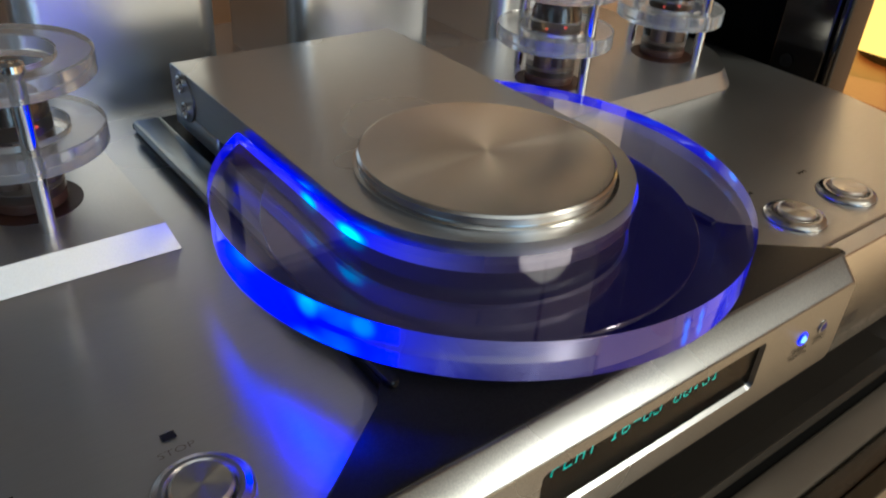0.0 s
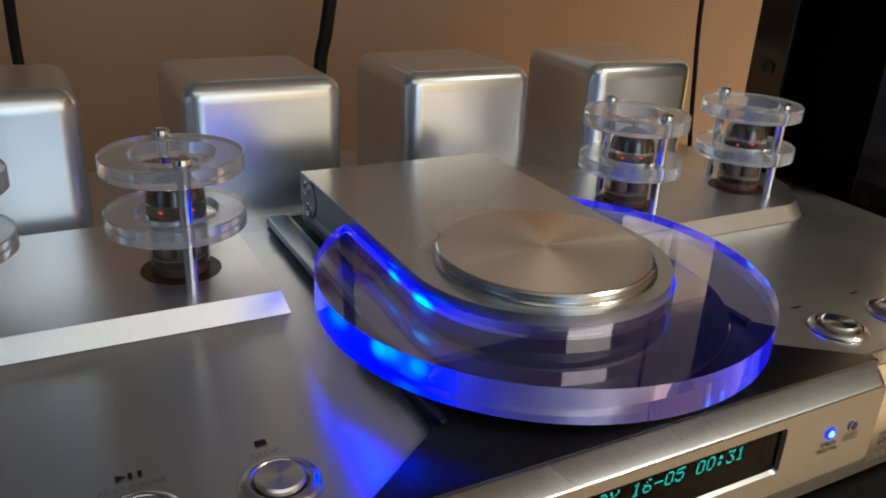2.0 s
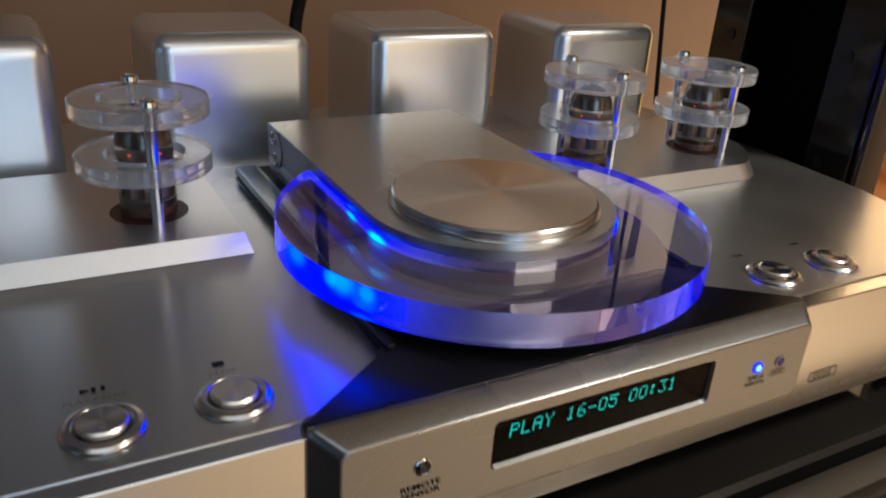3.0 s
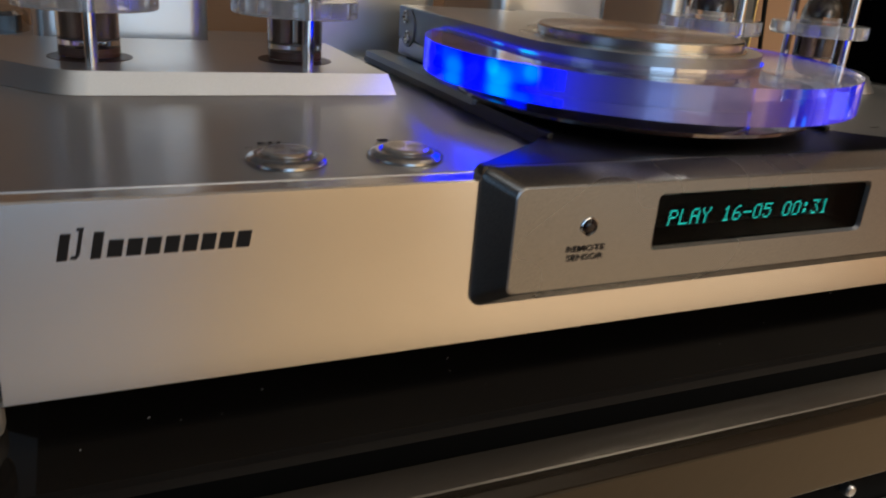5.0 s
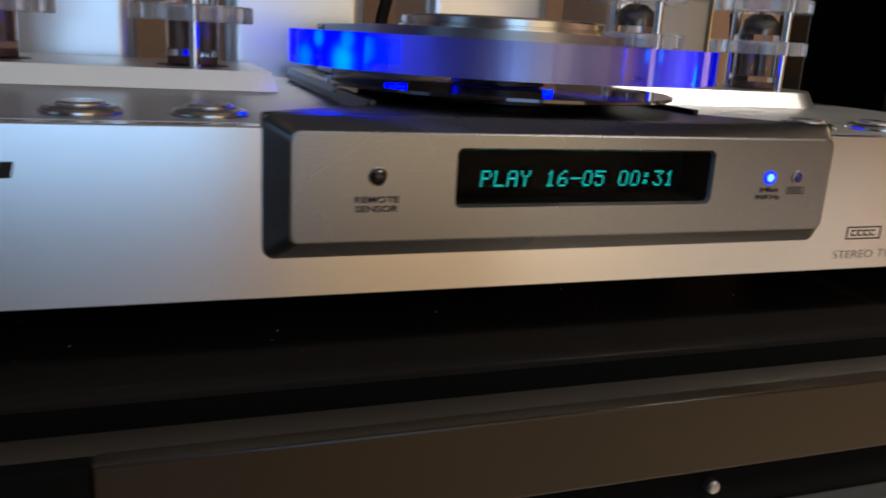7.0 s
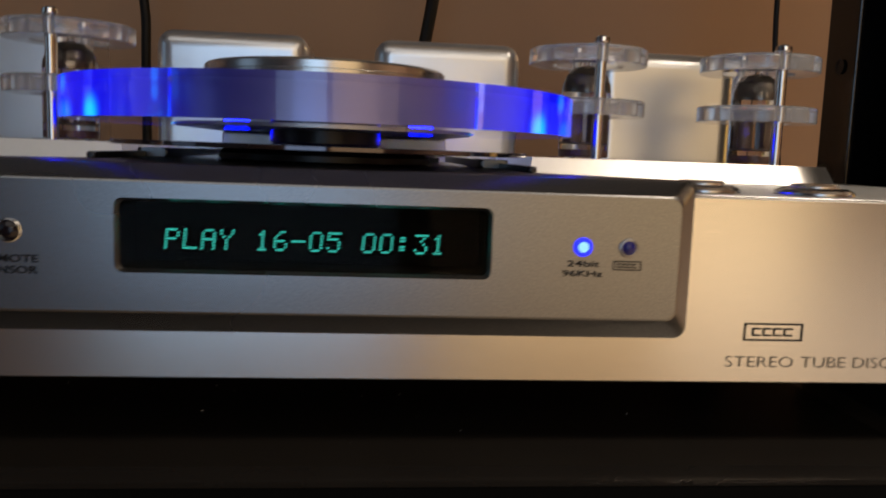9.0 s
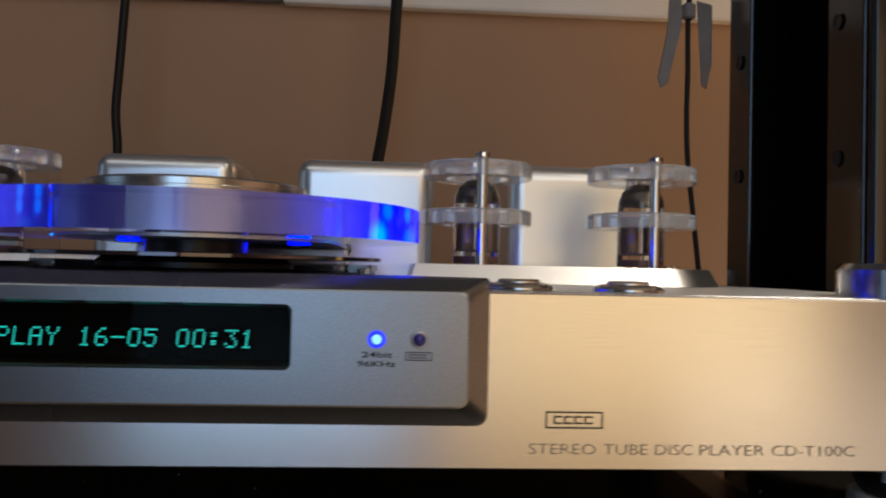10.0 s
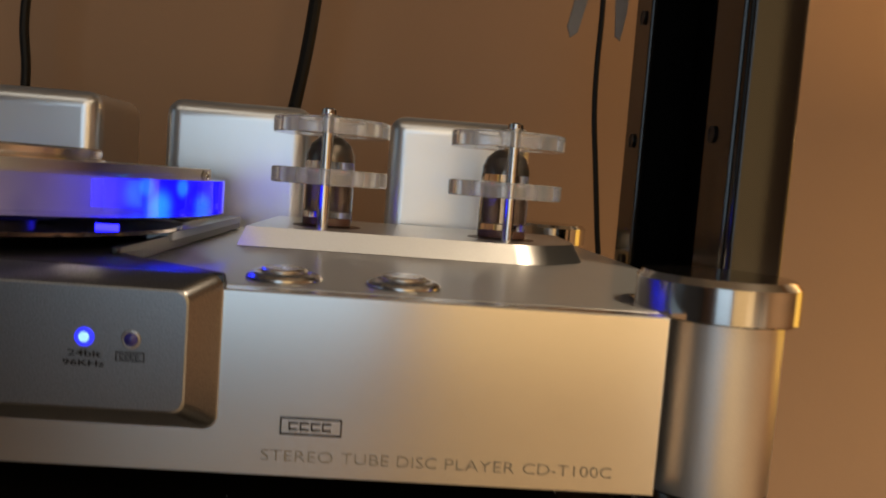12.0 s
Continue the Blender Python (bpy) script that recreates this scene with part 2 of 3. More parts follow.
FLOOR = mottled("oak_floor", (0.17, 0.125, 0.08), (0.23, 0.17, 0.11), 2, 0.35, 0.2, (1, 8, 1))
FELT = mottled("white_felt", (0.62, 0.61, 0.60), (0.80, 0.79, 0.78), 120, 0.95, 0.8, (1, 1, 1), 0.0006)
GLOSS_BLACK = mottled("black_glass", (0.014, 0.012, 0.011), (0.018, 0.016, 0.014), 30, 0.06, 0.0)
RAIL = mottled("satin_bronze_rail", (0.085, 0.074, 0.064), (0.11, 0.096, 0.082), 20, 0.38, 0.1, (1, 1, 1), 0.0004, 0.5, 0.6)
BRONZE = mottled("bronze_lacquer", (0.04, 0.032, 0.024), (0.055, 0.042, 0.03), 20, 0.26, 0.1, (1, 1, 1), 0.0004, 0.5, 0.5)
VOID = material("dull_black", (0.004, 0.004, 0.004), 0.9, 0.0, 0.05)[0]
BROWN_PANEL = mottled("bronze_panel", (0.015, 0.010, 0.005), (0.024, 0.016, 0.008), 9, 0.28, 0.1, (1, 1, 1), 0.0004, 0.4, 0.12)
RACK_BLACK = mottled("black_rack_enamel", (0.007, 0.006, 0.005), (0.013, 0.011, 0.010), 14, 0.13, 0.02, (1, 1, 1), 0.0008, 0.65)
CABLE = material("black_cable_sheath", (0.008, 0.008, 0.008), 0.5, 0.0, 0.25)[0]
STRAP = mottled("grey_plastic_strap", (0.20, 0.19, 0.185), (0.30, 0.29, 0.28), 60, 0.45, 0.2)
WOOD = mottled("red_brown_wood", (0.16, 0.05, 0.02), (0.24, 0.09, 0.04), 5, 0.35, 0.2, (1, 1, 9))
TUBE_DARK = mottled("tube_getter", (0.13, 0.115, 0.10), (0.24, 0.21, 0.18), 90, 0.20, 0.0, metal=0.9)
TUBE_PLATE = mottled("tube_plate", (0.10, 0.07, 0.055), (0.17, 0.12, 0.09), 200, 0.45, 0.2, metal=0.7)
TUBE_SOCKET = mottled("brown_socket", (0.06, 0.025, 0.016), (0.10, 0.04, 0.025), 80, 0.5, 0.2)
HOLE = mottled("dark_copper_well", (0.028, 0.012, 0.008), (0.06, 0.024, 0.014), 60, 0.4, 0.1)
MICA = mottled("mica", (0.08, 0.06, 0.05), (0.12, 0.095, 0.08), 200, 0.4, 0.1)
DISC = material("disc_polycarbonate", (0.125, 0.115, 0.135), 0.05, 0.95)[0]


# ---- mesh helpers ----
def root_of(ob):
    while ob.parent:
        ob = ob.parent
    return ob


def finish(name, bm, mats, place=(0, 0, 0), angle=20):
    bmesh.ops.recalc_face_normals(bm, faces=bm.faces)
    bmesh.ops.translate(bm, verts=bm.verts, vec=-Vector(place))
    me = bpy.data.meshes.new(name)
    bm.to_mesh(me)
    bm.free()
    me.polygons.foreach_set("use_smooth", [True] * len(me.polygons))
    me.set_sharp_from_angle(angle=radians(angle))
    for m in mats if isinstance(mats, (list, tuple)) else [mats]:
        me.materials.append(m)
    return me


def part(name, bm, mats, parent, label="", angle=20):
    """One mesh under a thing or a part; the mesh is given in world places."""
    ob = new(name, finish(name, bm, mats, root_of(parent).location, angle))
    ob.parent = parent
    return tagged(ob, label)


def thing(name, place, label, category, group="", kind=""):
    ob = new(name)
    ob.location = place
    ob.empty_display_size = 0.02
    return tagged(ob, label, category, group, kind)


def solo(name, bm, mats, place, label, category, group="", kind=""):
    ob = new(name, finish(name, bm, mats, place))
    ob.location = place
    return tagged(ob, label, category, group, kind)


def box(x0, x1, y0, y1, z0, z1, bevel=0.0, seg=2, bm=None):
    b = bmesh.new()
    bmesh.ops.create_cube(b, size=1.0)
    bmesh.ops.scale(b, verts=b.verts, vec=(x1 - x0, y1 - y0, z1 - z0))
    bmesh.ops.translate(b, verts=b.verts, vec=((x0 + x1) / 2, (y0 + y1) / 2, (z0 + z1) / 2))
    if bevel:
        bmesh.ops.bevel(b, geom=b.edges[:], offset=bevel, segments=seg, profile=0.5, affect="EDGES")
    return merged(bm, b) if bm else b


def merged(bm, b):
    me = bpy.data.meshes.new("scratch")
    b.to_mesh(me)
    b.free()
    bm.from_mesh(me)
    bpy.data.meshes.remove(me)
    return bm


def lathe(profile, x, y, seg=64, bm=None):
    """Turns a profile of (radius, height) about the upright through x, y."""
    b = bm or bmesh.new()
    rings = []
    for r, z in profile:
        if r <= 1e-7:
            rings.append([b.verts.new((x, y, z))])
        else:
            rings.append([b.verts.new((x + r * math.cos(2 * math.pi * k / seg), y + r * math.sin(2 * math.pi * k / seg), z)) for k in range(seg)])
    for a, c in zip(rings, rings[1:]):
        for k in range(seg):
            n = (k + 1) % seg
            if len(a) == 1 and len(c) == 1:
                continue
            if len(a) == 1:
                b.faces.new((a[0], c[k], c[n]))
            elif len(c) == 1:
                b.faces.new((a[k], a[n], c[0]))
            else:
                b.faces.new((a[k], a[n], c[n], c[k]))
    return b


def prism(points, z0, z1, bevel=0.0, seg=2, bottom=True):
    """A plan outline raised from z0 to z1, its upper (and lower) edge rounded."""
    b = bmesh.new()
    low = [b.verts.new((x, y, z0)) for x, y in points]
    high = [b.verts.new((x, y, z1)) for x, y in points]
    n = len(points)
    top = b.faces.new(high)
    base = b.faces.new(low[::-1])
    for k in range(n):
        b.faces.new((low[k], low[(k + 1) % n], high[(k + 1) % n], high[k]))
    if bevel:
        edges = list(top.edges) + (list(base.edges) if bottom else [])
        bmesh.ops.bevel(b, geom=edges, offset=bevel, segments=seg, profile=0.5, affect="EDGES")
    return b


def turned_part(name, profile, x, y, mats, parent, label="", seg=96):
    """A lathe part whose own axis runs through x, y."""
    home = root_of(parent).location
    ob = part(name, lathe([(r, z) for r, z in profile], home.x, home.y, seg), mats, parent, label)
    shift, up = Vector((x, y, 0)) - Vector((home.x, home.y, 0)), parent
    while up.parent:
        shift, up = shift - up.location, up.parent
    ob.location = shift
    return ob


def arc(cx, cy, r, a0, a1, n):
    return [(cx + r * math.cos(radians(a0 + (a1 - a0) * k / n)), cy + r * math.sin(radians(a0 + (a1 - a0) * k / n))) for k in range(n + 1)]


def rounded_rect(x0, x1, y0, y1, r, n=6, d=0.0006):
    """Outline with round corners; a point near each corner keeps the long sides flat."""
    ring = arc(x1 - r, y0 + r, r, -90, 0, n) + [(x1, y0 + r + d), (x1, y1 - r - d)]
    ring += arc(x1 - r, y1 - r, r, 0, 90, n) + [(x1 - r - d, y1), (x0 + r + d, y1)]
    ring += arc(x0 + r, y1 - r, r, 90, 180, n) + [(x0, y1 - r - d), (x0, y0 + r + d)]
    return ring + arc(x0 + r, y0 + r, r, 180, 270, n) + [(x0 + r + d, y0), (x1 - r - d, y0)]


def upright_prism(points, y0, y1, bevel=0.0, seg=2):
    """An outline in x and z, drawn out from y0 (front) to y1."""
    b = prism(points, -y1, -y0, bevel, seg)
    for v in b.verts:
        v.co = Vector((v.co.x, -v.co.z, v.co.y))
    return b


def tube_along(points, r, seg=10, bm=None):
    """A round cable along points."""
    b = bm or bmesh.new()
    pts = [Vector(p) for p in points]
    rings = []
    for k, p in enumerate(pts):
        d = (pts[min(k + 1, len(pts) - 1)] - pts[max(k - 1, 0)]).normalized()
        u = d.orthogonal().normalized() if abs(d.z) < 0.2 else Vector((1, 0, 0)).cross(d).normalized()
        w = d.cross(u)
        rings.append([b.verts.new(p + r * (math.cos(2 * math.pi * j / seg) * u + math.sin(2 * math.pi * j / seg) * w)) for j in range(seg)])
    for a, c in zip(rings, rings[1:]):
        for j in range(seg):
            b.faces.new((a[j], a[(j + 1) % seg], c[(j + 1) % seg], c[j]))
    b.faces.new(rings[0][::-1])
    b.faces.new(rings[-1])
    return b


def lettering(name, text, width, height, m, mats, parent, label="", weight=-0.014):
    """Raised print: text fitted into width and height, its lower left corner at the pose m."""
    cu = bpy.data.curves.new("scratch_text", "FONT")
    cu.body, cu.size, cu.extrude, cu.resolution_u, cu.offset = text, 1.0, 0.0, 3, weight
    ob = new("scratch_text", cu)
    me = bpy.data.meshes.new_from_object(ob.evaluated_get(bpy.context.evaluated_depsgraph_get()))
    bpy.data.objects.remove(ob)
    bpy.data.curves.remove(cu)
    bm = bmesh.new()
    bm.from_mesh(me)
    bpy.data.meshes.remove(me)
    xs, ys = [v.co.x for v in bm.verts], [v.co.y for v in bm.verts]
    for v in bm.verts:
        v.co = Vector(((v.co.x - min(xs)) / (max(xs) - min(xs)) * width, (v.co.y - min(ys)) / (max(ys) - min(ys)) * height, 0.0))
    bmesh.ops.transform(bm, matrix=m, verts=bm.verts)
    return part(name, bm, mats, parent, label)


def bars(quads, m):
    """Flat printed shapes from outlines in a plane, laid at the pose m."""
    bm = bmesh.new()
    for q in quads:
        bm.faces.new([bm.verts.new((x, y, 0)) for x, y in q])
    bmesh.ops.transform(bm, matrix=m, verts=bm.verts)
    return bm


# ---- the room ----
def room():
    x0, x1, y0, y1, h, t = -1.9, 2.3, -2.6, 0.46, 2.45, 0.1
    S = "structure"
    solo("floor", box(x0 - t, x1 + t, y0 - t, y1 + t, -0.1, 0.0), FLOOR, (0, 0, 0), "oak plank floor of the living room", "floor", kind=S)
    solo("ceiling", box(x0 - t, x1 + t, y0 - t, y1 + t, h, h + 0.1), CEIL, (0, 0, h), "plain grey painted ceiling", "ceiling", kind=S)
    solo("wall_north", box(x0 - t, x1 + t, y1, y1 + t, 0, h), WALL, (0, y1, 0), "tan painted plaster wall behind the player", "wall", kind=S)
    solo("wall_south", box(x0 - t, x1 + t, y0 - t, y0, 0, h), WALL, (0, y0, 0), "tan painted plaster wall of the room", "wall", kind=S)
    # out of view; its dark blue-grey is set for what the metal reflects
    solo("wall_west", box(x0 - t, x0, y0, y1, 0, h), DUSK, (x0, 0, 0), "unseen blue-grey wall kept dark for the reflections", "wall", kind=S)
    solo("wall_east", box(x1, x1 + t, y0, y1, 0, h), WALL, (x1, 0, 0), "tan painted plaster wall of the room", "wall", kind=S)
    solo("trim", box(-0.03, x1, y1 - 0.012, y1 - 0.0005, 1.0175, 1.110, 0.003), WHITE, (0, y1, 1.0), "white painted ledge along the tan wall", "trim", kind=S)
    # two grey panels added out of view, to darken what the deck reflects
    solo("trim", box(x0, -0.031, y1 - 0.010, y1 - 0.0005, 1.019, 1.1102, 0.003), GREY_PANEL, (-1, y1, 1.0), "grey strip added out of view for the deck's reflection", "trim", kind=S)
    solo("trim", box(x0, 0.7795, y1 - 0.010, y1 - 0.0005, 1.1105, h - 0.001, 0.003), GREY_PANEL, (-1, y1, 1.05), "grey upper panel added out of view for the deck's reflection", "trim", kind=S)
    # unseen white reflector, added so that the right of the deck looks brighter
    solo("trim", box(0.78, 1.9, y1 - 0.012, y1 - 0.0005, 1.1105, 1.75, 0.003), WHITE, (1, y1, 1.05), "white board added out of view to brighten the deck's reflection", "trim", kind=S)


room()

DECK, CY = 0.80, 0.0631
SHELF = 0.7370


# ---- the rack and what stands in it ----
def rack():
    th = thing("equipment_rack", (0, 0.1, 0.0), "black enamelled equipment rack with a glossy shelf", "rack")
    part("shelf", box(-0.28, 0.240, -0.0072, 0.34, SHELF - 0.005, SHELF), GLOSS_BLACK, th, "glossy black glass shelf")
    part("shelf_edge", box(-0.28, 0.240, -0.0070, 0.33, 0.7080, SHELF - 0.0052), VOID, th, "dull black shelf edge")
    rail = part("rail", box(-0.28, 0.245, -0.0203, -0.0076, 0.711, 0.7256, 0.0010, 3), RAIL, th, "bronze lacquered shelf rail")
    part("bead", box(-0.28, 0.245, -0.0296, -0.0215, 0.712, 0.7272, 0.0018, 3), BRONZE, rail)
    part("lower_panel", box(-0.128, 0.245, -0.0368, -0.0306, 0.7095, 0.7322, 0.0007), BROWN_PANEL, th, "satin bronze panel under the shelf")
    part("side_panel", box(-0.28, -0.1285, -0.0365, -0.0306, 0.7095, 0.7318, 0.0007), VOID, th)
    # upright: a deep steel channel with its open side towards the player
    # dull black on the inner webs puts the channel's shade into their colour
    post = part("upright", box(0.2664, 0.2696, 0.1015, 0.2020, 0.0, 1.9, 0.001), VOID, th, "black channel upright with bolt holes")
    part("front_flange", box(0.2490, 0.2705, 0.0960, 0.1012, 0.0, 1.9, 0.0024, 6), RACK_BLACK, post)
    part("side_flange", box(0.2484, 0.2531, 0.1015, 0.1285, 0.0, 1.9, 0.001), RACK_BLACK, post)
    part("back_web", box(0.2402, 0.2662, 0.1985, 0.2022, 0.0, 1.9), VOID, post)
    part("back_flange", box(0.2370, 0.2398, 0.178, 0.2030, 0.0, 1.9, 0.001), RACK_BLACK, post)
    for k in range(-1, 9):
        z = 0.855 + 0.0575 * k
        for y in (0.1195, 0.189):
            b = lathe([(0.0, 0.0), (0.0026, 0.0), (0.0026, 0.0008), (0.0034, 0.0008), (0.0034, 0.0004), (0.0, 0.0004)], 0, 0, 20)
            bmesh.ops.transform(b, matrix=pose(0.2482 if y < 0.15 else 0.2367, y, z, 0, -90, 0), verts=b.verts)
            part("bolt_hole", b, BLACK, post)
    return th


rack()


def lower_device():
    th = thing("amplifier", (0.05, 0.1, 0.60), "black amplifier with a pale front strip on the lower shelf", "amplifier")
    part("body", box(-0.20, 0.28, -0.030, 0.30, 0.600, 0.7070, 0.002), VOID, th)
    part("front_strip", box(-0.20, 0.28, -0.0405, -0.0305, 0.650, 0.6925, 0.0015), ALU_SATIN, th, "pale silver front strip")
    b = lathe([(0, 0.0), (0.0021, 0.0), (0.0021, 0.0024), (0.0016, 0.0031), (0, 0.0033)], 0, 0, 24)
    bmesh.ops.transform(b, matrix=pose(0.0370, -0.0302, 0.7010, 90, 0, 0), verts=b.verts)
    part("knob", b, GREY, th, "small polished knob")


lower_device()


# ---- the disc player ----
player = thing("disc_player", (0, 0.13, SHELF), "brushed aluminium tube disc player with blue-lit acrylic cover", "disc player")


def chassis():
    p = player
    front = part("front_panel", upright_prism([(-0.1962, 0.7549), (0.1962, 0.7549), (0.1962, 0.7998), (0.082, 0.7998), (0.082, 0.772), (-0.082, 0.772), (-0.082, 0.7998), (-0.1962, 0.7998)], 0.0, 0.0064, 0.0004, 1), ALU_X, p, "brushed aluminium front panel")
    part("body", box(-0.194, 0.194, 0.0068, 0.285, 0.7580, 0.7978), BLACK, p)
    side = 0.224
    plan = [(-0.1960, 0.0067), (0.1960, 0.0067), (0.1960, 0.038), (0.205, 0.046), (side - 0.005, 0.053), (side, 0.075), (side + 0.002, 0.14), (side, 0.24), (0.207, 0.252), (0.1960, 0.262), (0.1960, 0.287)]
    plan += [(-x, y) for x, y in plan[2:][::-1]]
    part("top_plate", prism(plan, 0.7988, DECK, 0.0006, 2), ALU_DECK, p, "brushed aluminium top plate")
    skirt = [(x * 0.985, 0.022 + y * 0.92) for x, y in plan]
    part("side_skirt", prism(skirt, 0.7650, 0.7986), ALU_SATIN, p)
    return front


front_panel = chassis()


def platform(s):
    """Raised plate that carries two tubes; s is the side."""
    h, dx = 0.0072, 0.0038
    base = [(0.0705, 0.1050), (0.182, 0.1050), (0.205, 0.131), (0.208, 0.190), (0.0705, 0.190)]
    top = [(0.0705 + dx * 0.6, 0.1050 + dx), (0.1805, 0.1050 + dx), (0.205 - dx, 0.1325), (0.208 - dx, 0.190), (0.0705 + dx * 0.6, 0.190)]
    b = bmesh.new()
    lo = [b.verts.new((s * x, y, DECK + 0.0002)) for x, y in base]
    hi = [b.verts.new((s * x, y, DECK + h)) for x, y in top]
    for k in range(5):
        b.faces.new((lo[k], lo[(k + 1) % 5], hi[(k + 1) % 5], hi[k]))
    b.faces.new(hi)
    b.faces.new(lo[::-1])
    b.normal_update()
    corner = [e for e in b.edges if abs(e.verts[0].co.z - e.verts[1].co.z) > 0.004 and abs(e.verts[0].co.x) > 0.16 and e.verts[0].co.y < 0.15]
    bmesh.ops.bevel(b, geom=corner, offset=0.008, segments=6, profile=0.5, affect="EDGES")
    bmesh.ops.inset_individual(b, faces=[f for f in b.faces if f.calc_area() > 0.0002 and f.normal.z < 0.95], thickness=0.0006)
    return part("tube_platform", b, ALU_SATIN, player, "raised bevelled aluminium tube platform", 25)


TUBES = [(s * x, 0.1388) for s in (-1, 1) for x in (0.0995, 0.1711)]
for s in (-1, 1):
    plat = platform(s)
    for x, y in TUBES:
        if x * s > 0:
            part("tube_opening", lathe([(0, DECK + 0.00728), (0.0132, DECK + 0.00732), (0.0137, DECK + 0.00738), (0.0138, DECK + 0.0070)], x, y, 48), HOLE, plat, "dark reddish round tube opening")


def transformer_cover(cx):
    b = box(cx - 0.0345, cx + 0.0345, 0.1980, 0.264, DECK, 0.8590)
    edges = [e for e in b.edges if max(e.verts[0].co.z, e.verts[1].co.z) > 0.84]
    bmesh.ops.bevel(b, geom=edges, offset=0.0078, segments=7, profile=0.5, affect="EDGES")
    bmesh.ops.inset_individual(b, faces=[f for f in b.faces if f.calc_area() > 0.001], thickness=0.0012)
    return part("transformer_cover", b, SILVER, player, "rounded silver transformer cover", 50)


for cx in (-0.156, -0.0495, 0.0495, 0.156):
    transformer_cover(cx)


def pillar(x, y):
    r = 0.0178
    body = part("pillar", lathe([(0, 0.7532), (r, 0.7532), (r, 0.7984), (0, 0.7984)], x, y, 72), ALU_SATIN, player, "satin aluminium corner pillar")
    part("cap", lathe([(0, 0.7986), (0.0210, 0.7986), (0.0213, 0.7990), (0.0213, 0.8078), (0.0197, 0.8096), (0.0, 0.8098)], x, y, 96), TURNED_SIDE, body, "polished turned metal cap")
    part("collar", lathe([(0, 0.7490), (r - 0.0004, 0.7490), (r - 0.0001, 0.7494), (r - 0.0001, 0.7528), (0, 0.7530)], x, y, 72), TURNED_SIDE, body, "polished metal collar")
    part("foot", lathe([(0, 0.7439), (0.0138, 0.7439), (0.0152, 0.7455), (0.0165, 0.7486), (0, 0.7488)], x, y, 64), RUBBER, body, "black rubber foot")


TURNED_SIDE = brushed("turned_bright_metal", (0.54, 0.53, 0.52), 0.14, (1, 1, 40), 0.01, 60.0, 0.02)
PILLARS = [(-0.2150, 0.0195), (0.2150, 0.0195), (-0.2150, 0.268), (0.2150, 0.268)]
for x, y in PILLARS:
    pillar(x, y)


def felt_pad(x, y):
    rnd = random.Random(int(1000 * (x + 1)))
    pts = []
    for k in range(40):
        a = 2 * math.pi * k / 40
        r = 0.0165 + 0.0009 * math.sin(3 * a + x) + rnd.uniform(-0.0004, 0.0004)
        pts.append((x + r * math.cos(a), y + r * math.sin(a)))
    solo("felt_pad", prism(pts, SHELF, SHELF + 0.0068, 0.0012, 3), FELT, (x, y, SHELF), "white felt pad under a rubber foot", "felt pad", "felt pads under the player")


for x, y in PILLARS:
    felt_pad(x, y)


# ---- the front module ----
def module():
    top = 0.8034
    x, z0, z1, fy = 0.0886, 0.7660, 0.8032, -0.0088
    wx0, wx1, wz0, wz1, r = -0.0400, 0.0400, 0.7804, 0.7962, 0.0018
    b = bmesh.new()

    def loop(u0, u1, w0, w1, rad, y):
        return [b.verts.new((u, y, w)) for u, w in rounded_rect(u0, u1, w0, w1, rad, 6)]

    def shell(side, low, high, rad, y):
        return loop(-x + side, x - side, z0 + low, z1 - high, rad, y)

    loops = [shell(0, 0, 0, 0.0030, 0.004), shell(0, 0, 0, 0.0030, -0.0008), shell(0.0003, 0.0003, 0.0002, 0.0030, -0.0014), shell(0.0008, 0.0008, 0.0005, 0.0030, -0.0020), shell(0.0052, 0.0053, 0.0029, 0.0028, -0.0081),
             shell(0.0056, 0.0057, 0.0033, 0.0028, -0.0086), shell(0.0061, 0.0062, 0.0037, 0.0028, fy)]
    loops += [loop(wx0, wx1, wz0, wz1, r, fy), loop(wx0 + 0.0007, wx1 - 0.0007, wz0 + 0.0007, wz1 - 0.0007, r - 0.0004, fy + 0.0012), loop(wx0 + 0.0008, wx1 - 0.0008, wz0 + 0.0008, wz1 - 0.0008, r - 0.0004, fy + 0.0140)]
    n = len(loops[0])
    for a, c in zip(loops, loops[1:]):
        for k in range(n):
            b.faces.new((a[k], a[(k + 1) % n], c[(k + 1) % n], c[k]))
    b.faces.ensure_lookup_table()
    for f in b.faces[-n:]:
        f.material_index = 1
    bez = part("display_bezel", b, [ALU_BLAST, VOID], player, "bead-blasted grey aluminium display housing", 22)
    for f in bez.data.polygons:
        f.use_smooth = abs(f.normal.y) < 0.99
    part("window_well", upright_prism(rounded_rect(wx0 + 0.0002, wx1 - 0.0002, wz0 + 0.0002, wz1 - 0.0002, 0.0016, 5), fy + 0.0142, fy + 0.0150), VOID, bez, "black display well")
    w = part("display_window", upright_prism(rounded_rect(wx0 + 0.0009, wx1 - 0.0009, wz0 + 0.0009, wz1 - 0.0009, 0.0013, 5), fy + 0.0013, fy + 0.0020), WINDOW, bez, "smoked display window")
    w.visible_shadow = False
    # top of the housing, tapering back towards the turntable
    plan = [(-x, -0.0008), (x, -0.0008), (x, 0.002), (0.0605, 0.0205), (0.0555, 0.027), (0.0555, 0.186), (-0.0555, 0.186), (-0.0555, 0.027), (-0.0605, 0.0205), (-x, 0.002)]
    deckmod = part("housing_top", prism(plan, DECK + 0.0002, top, 0.0010, 3), HOUSING, player, "dark grey housing top and lid track")
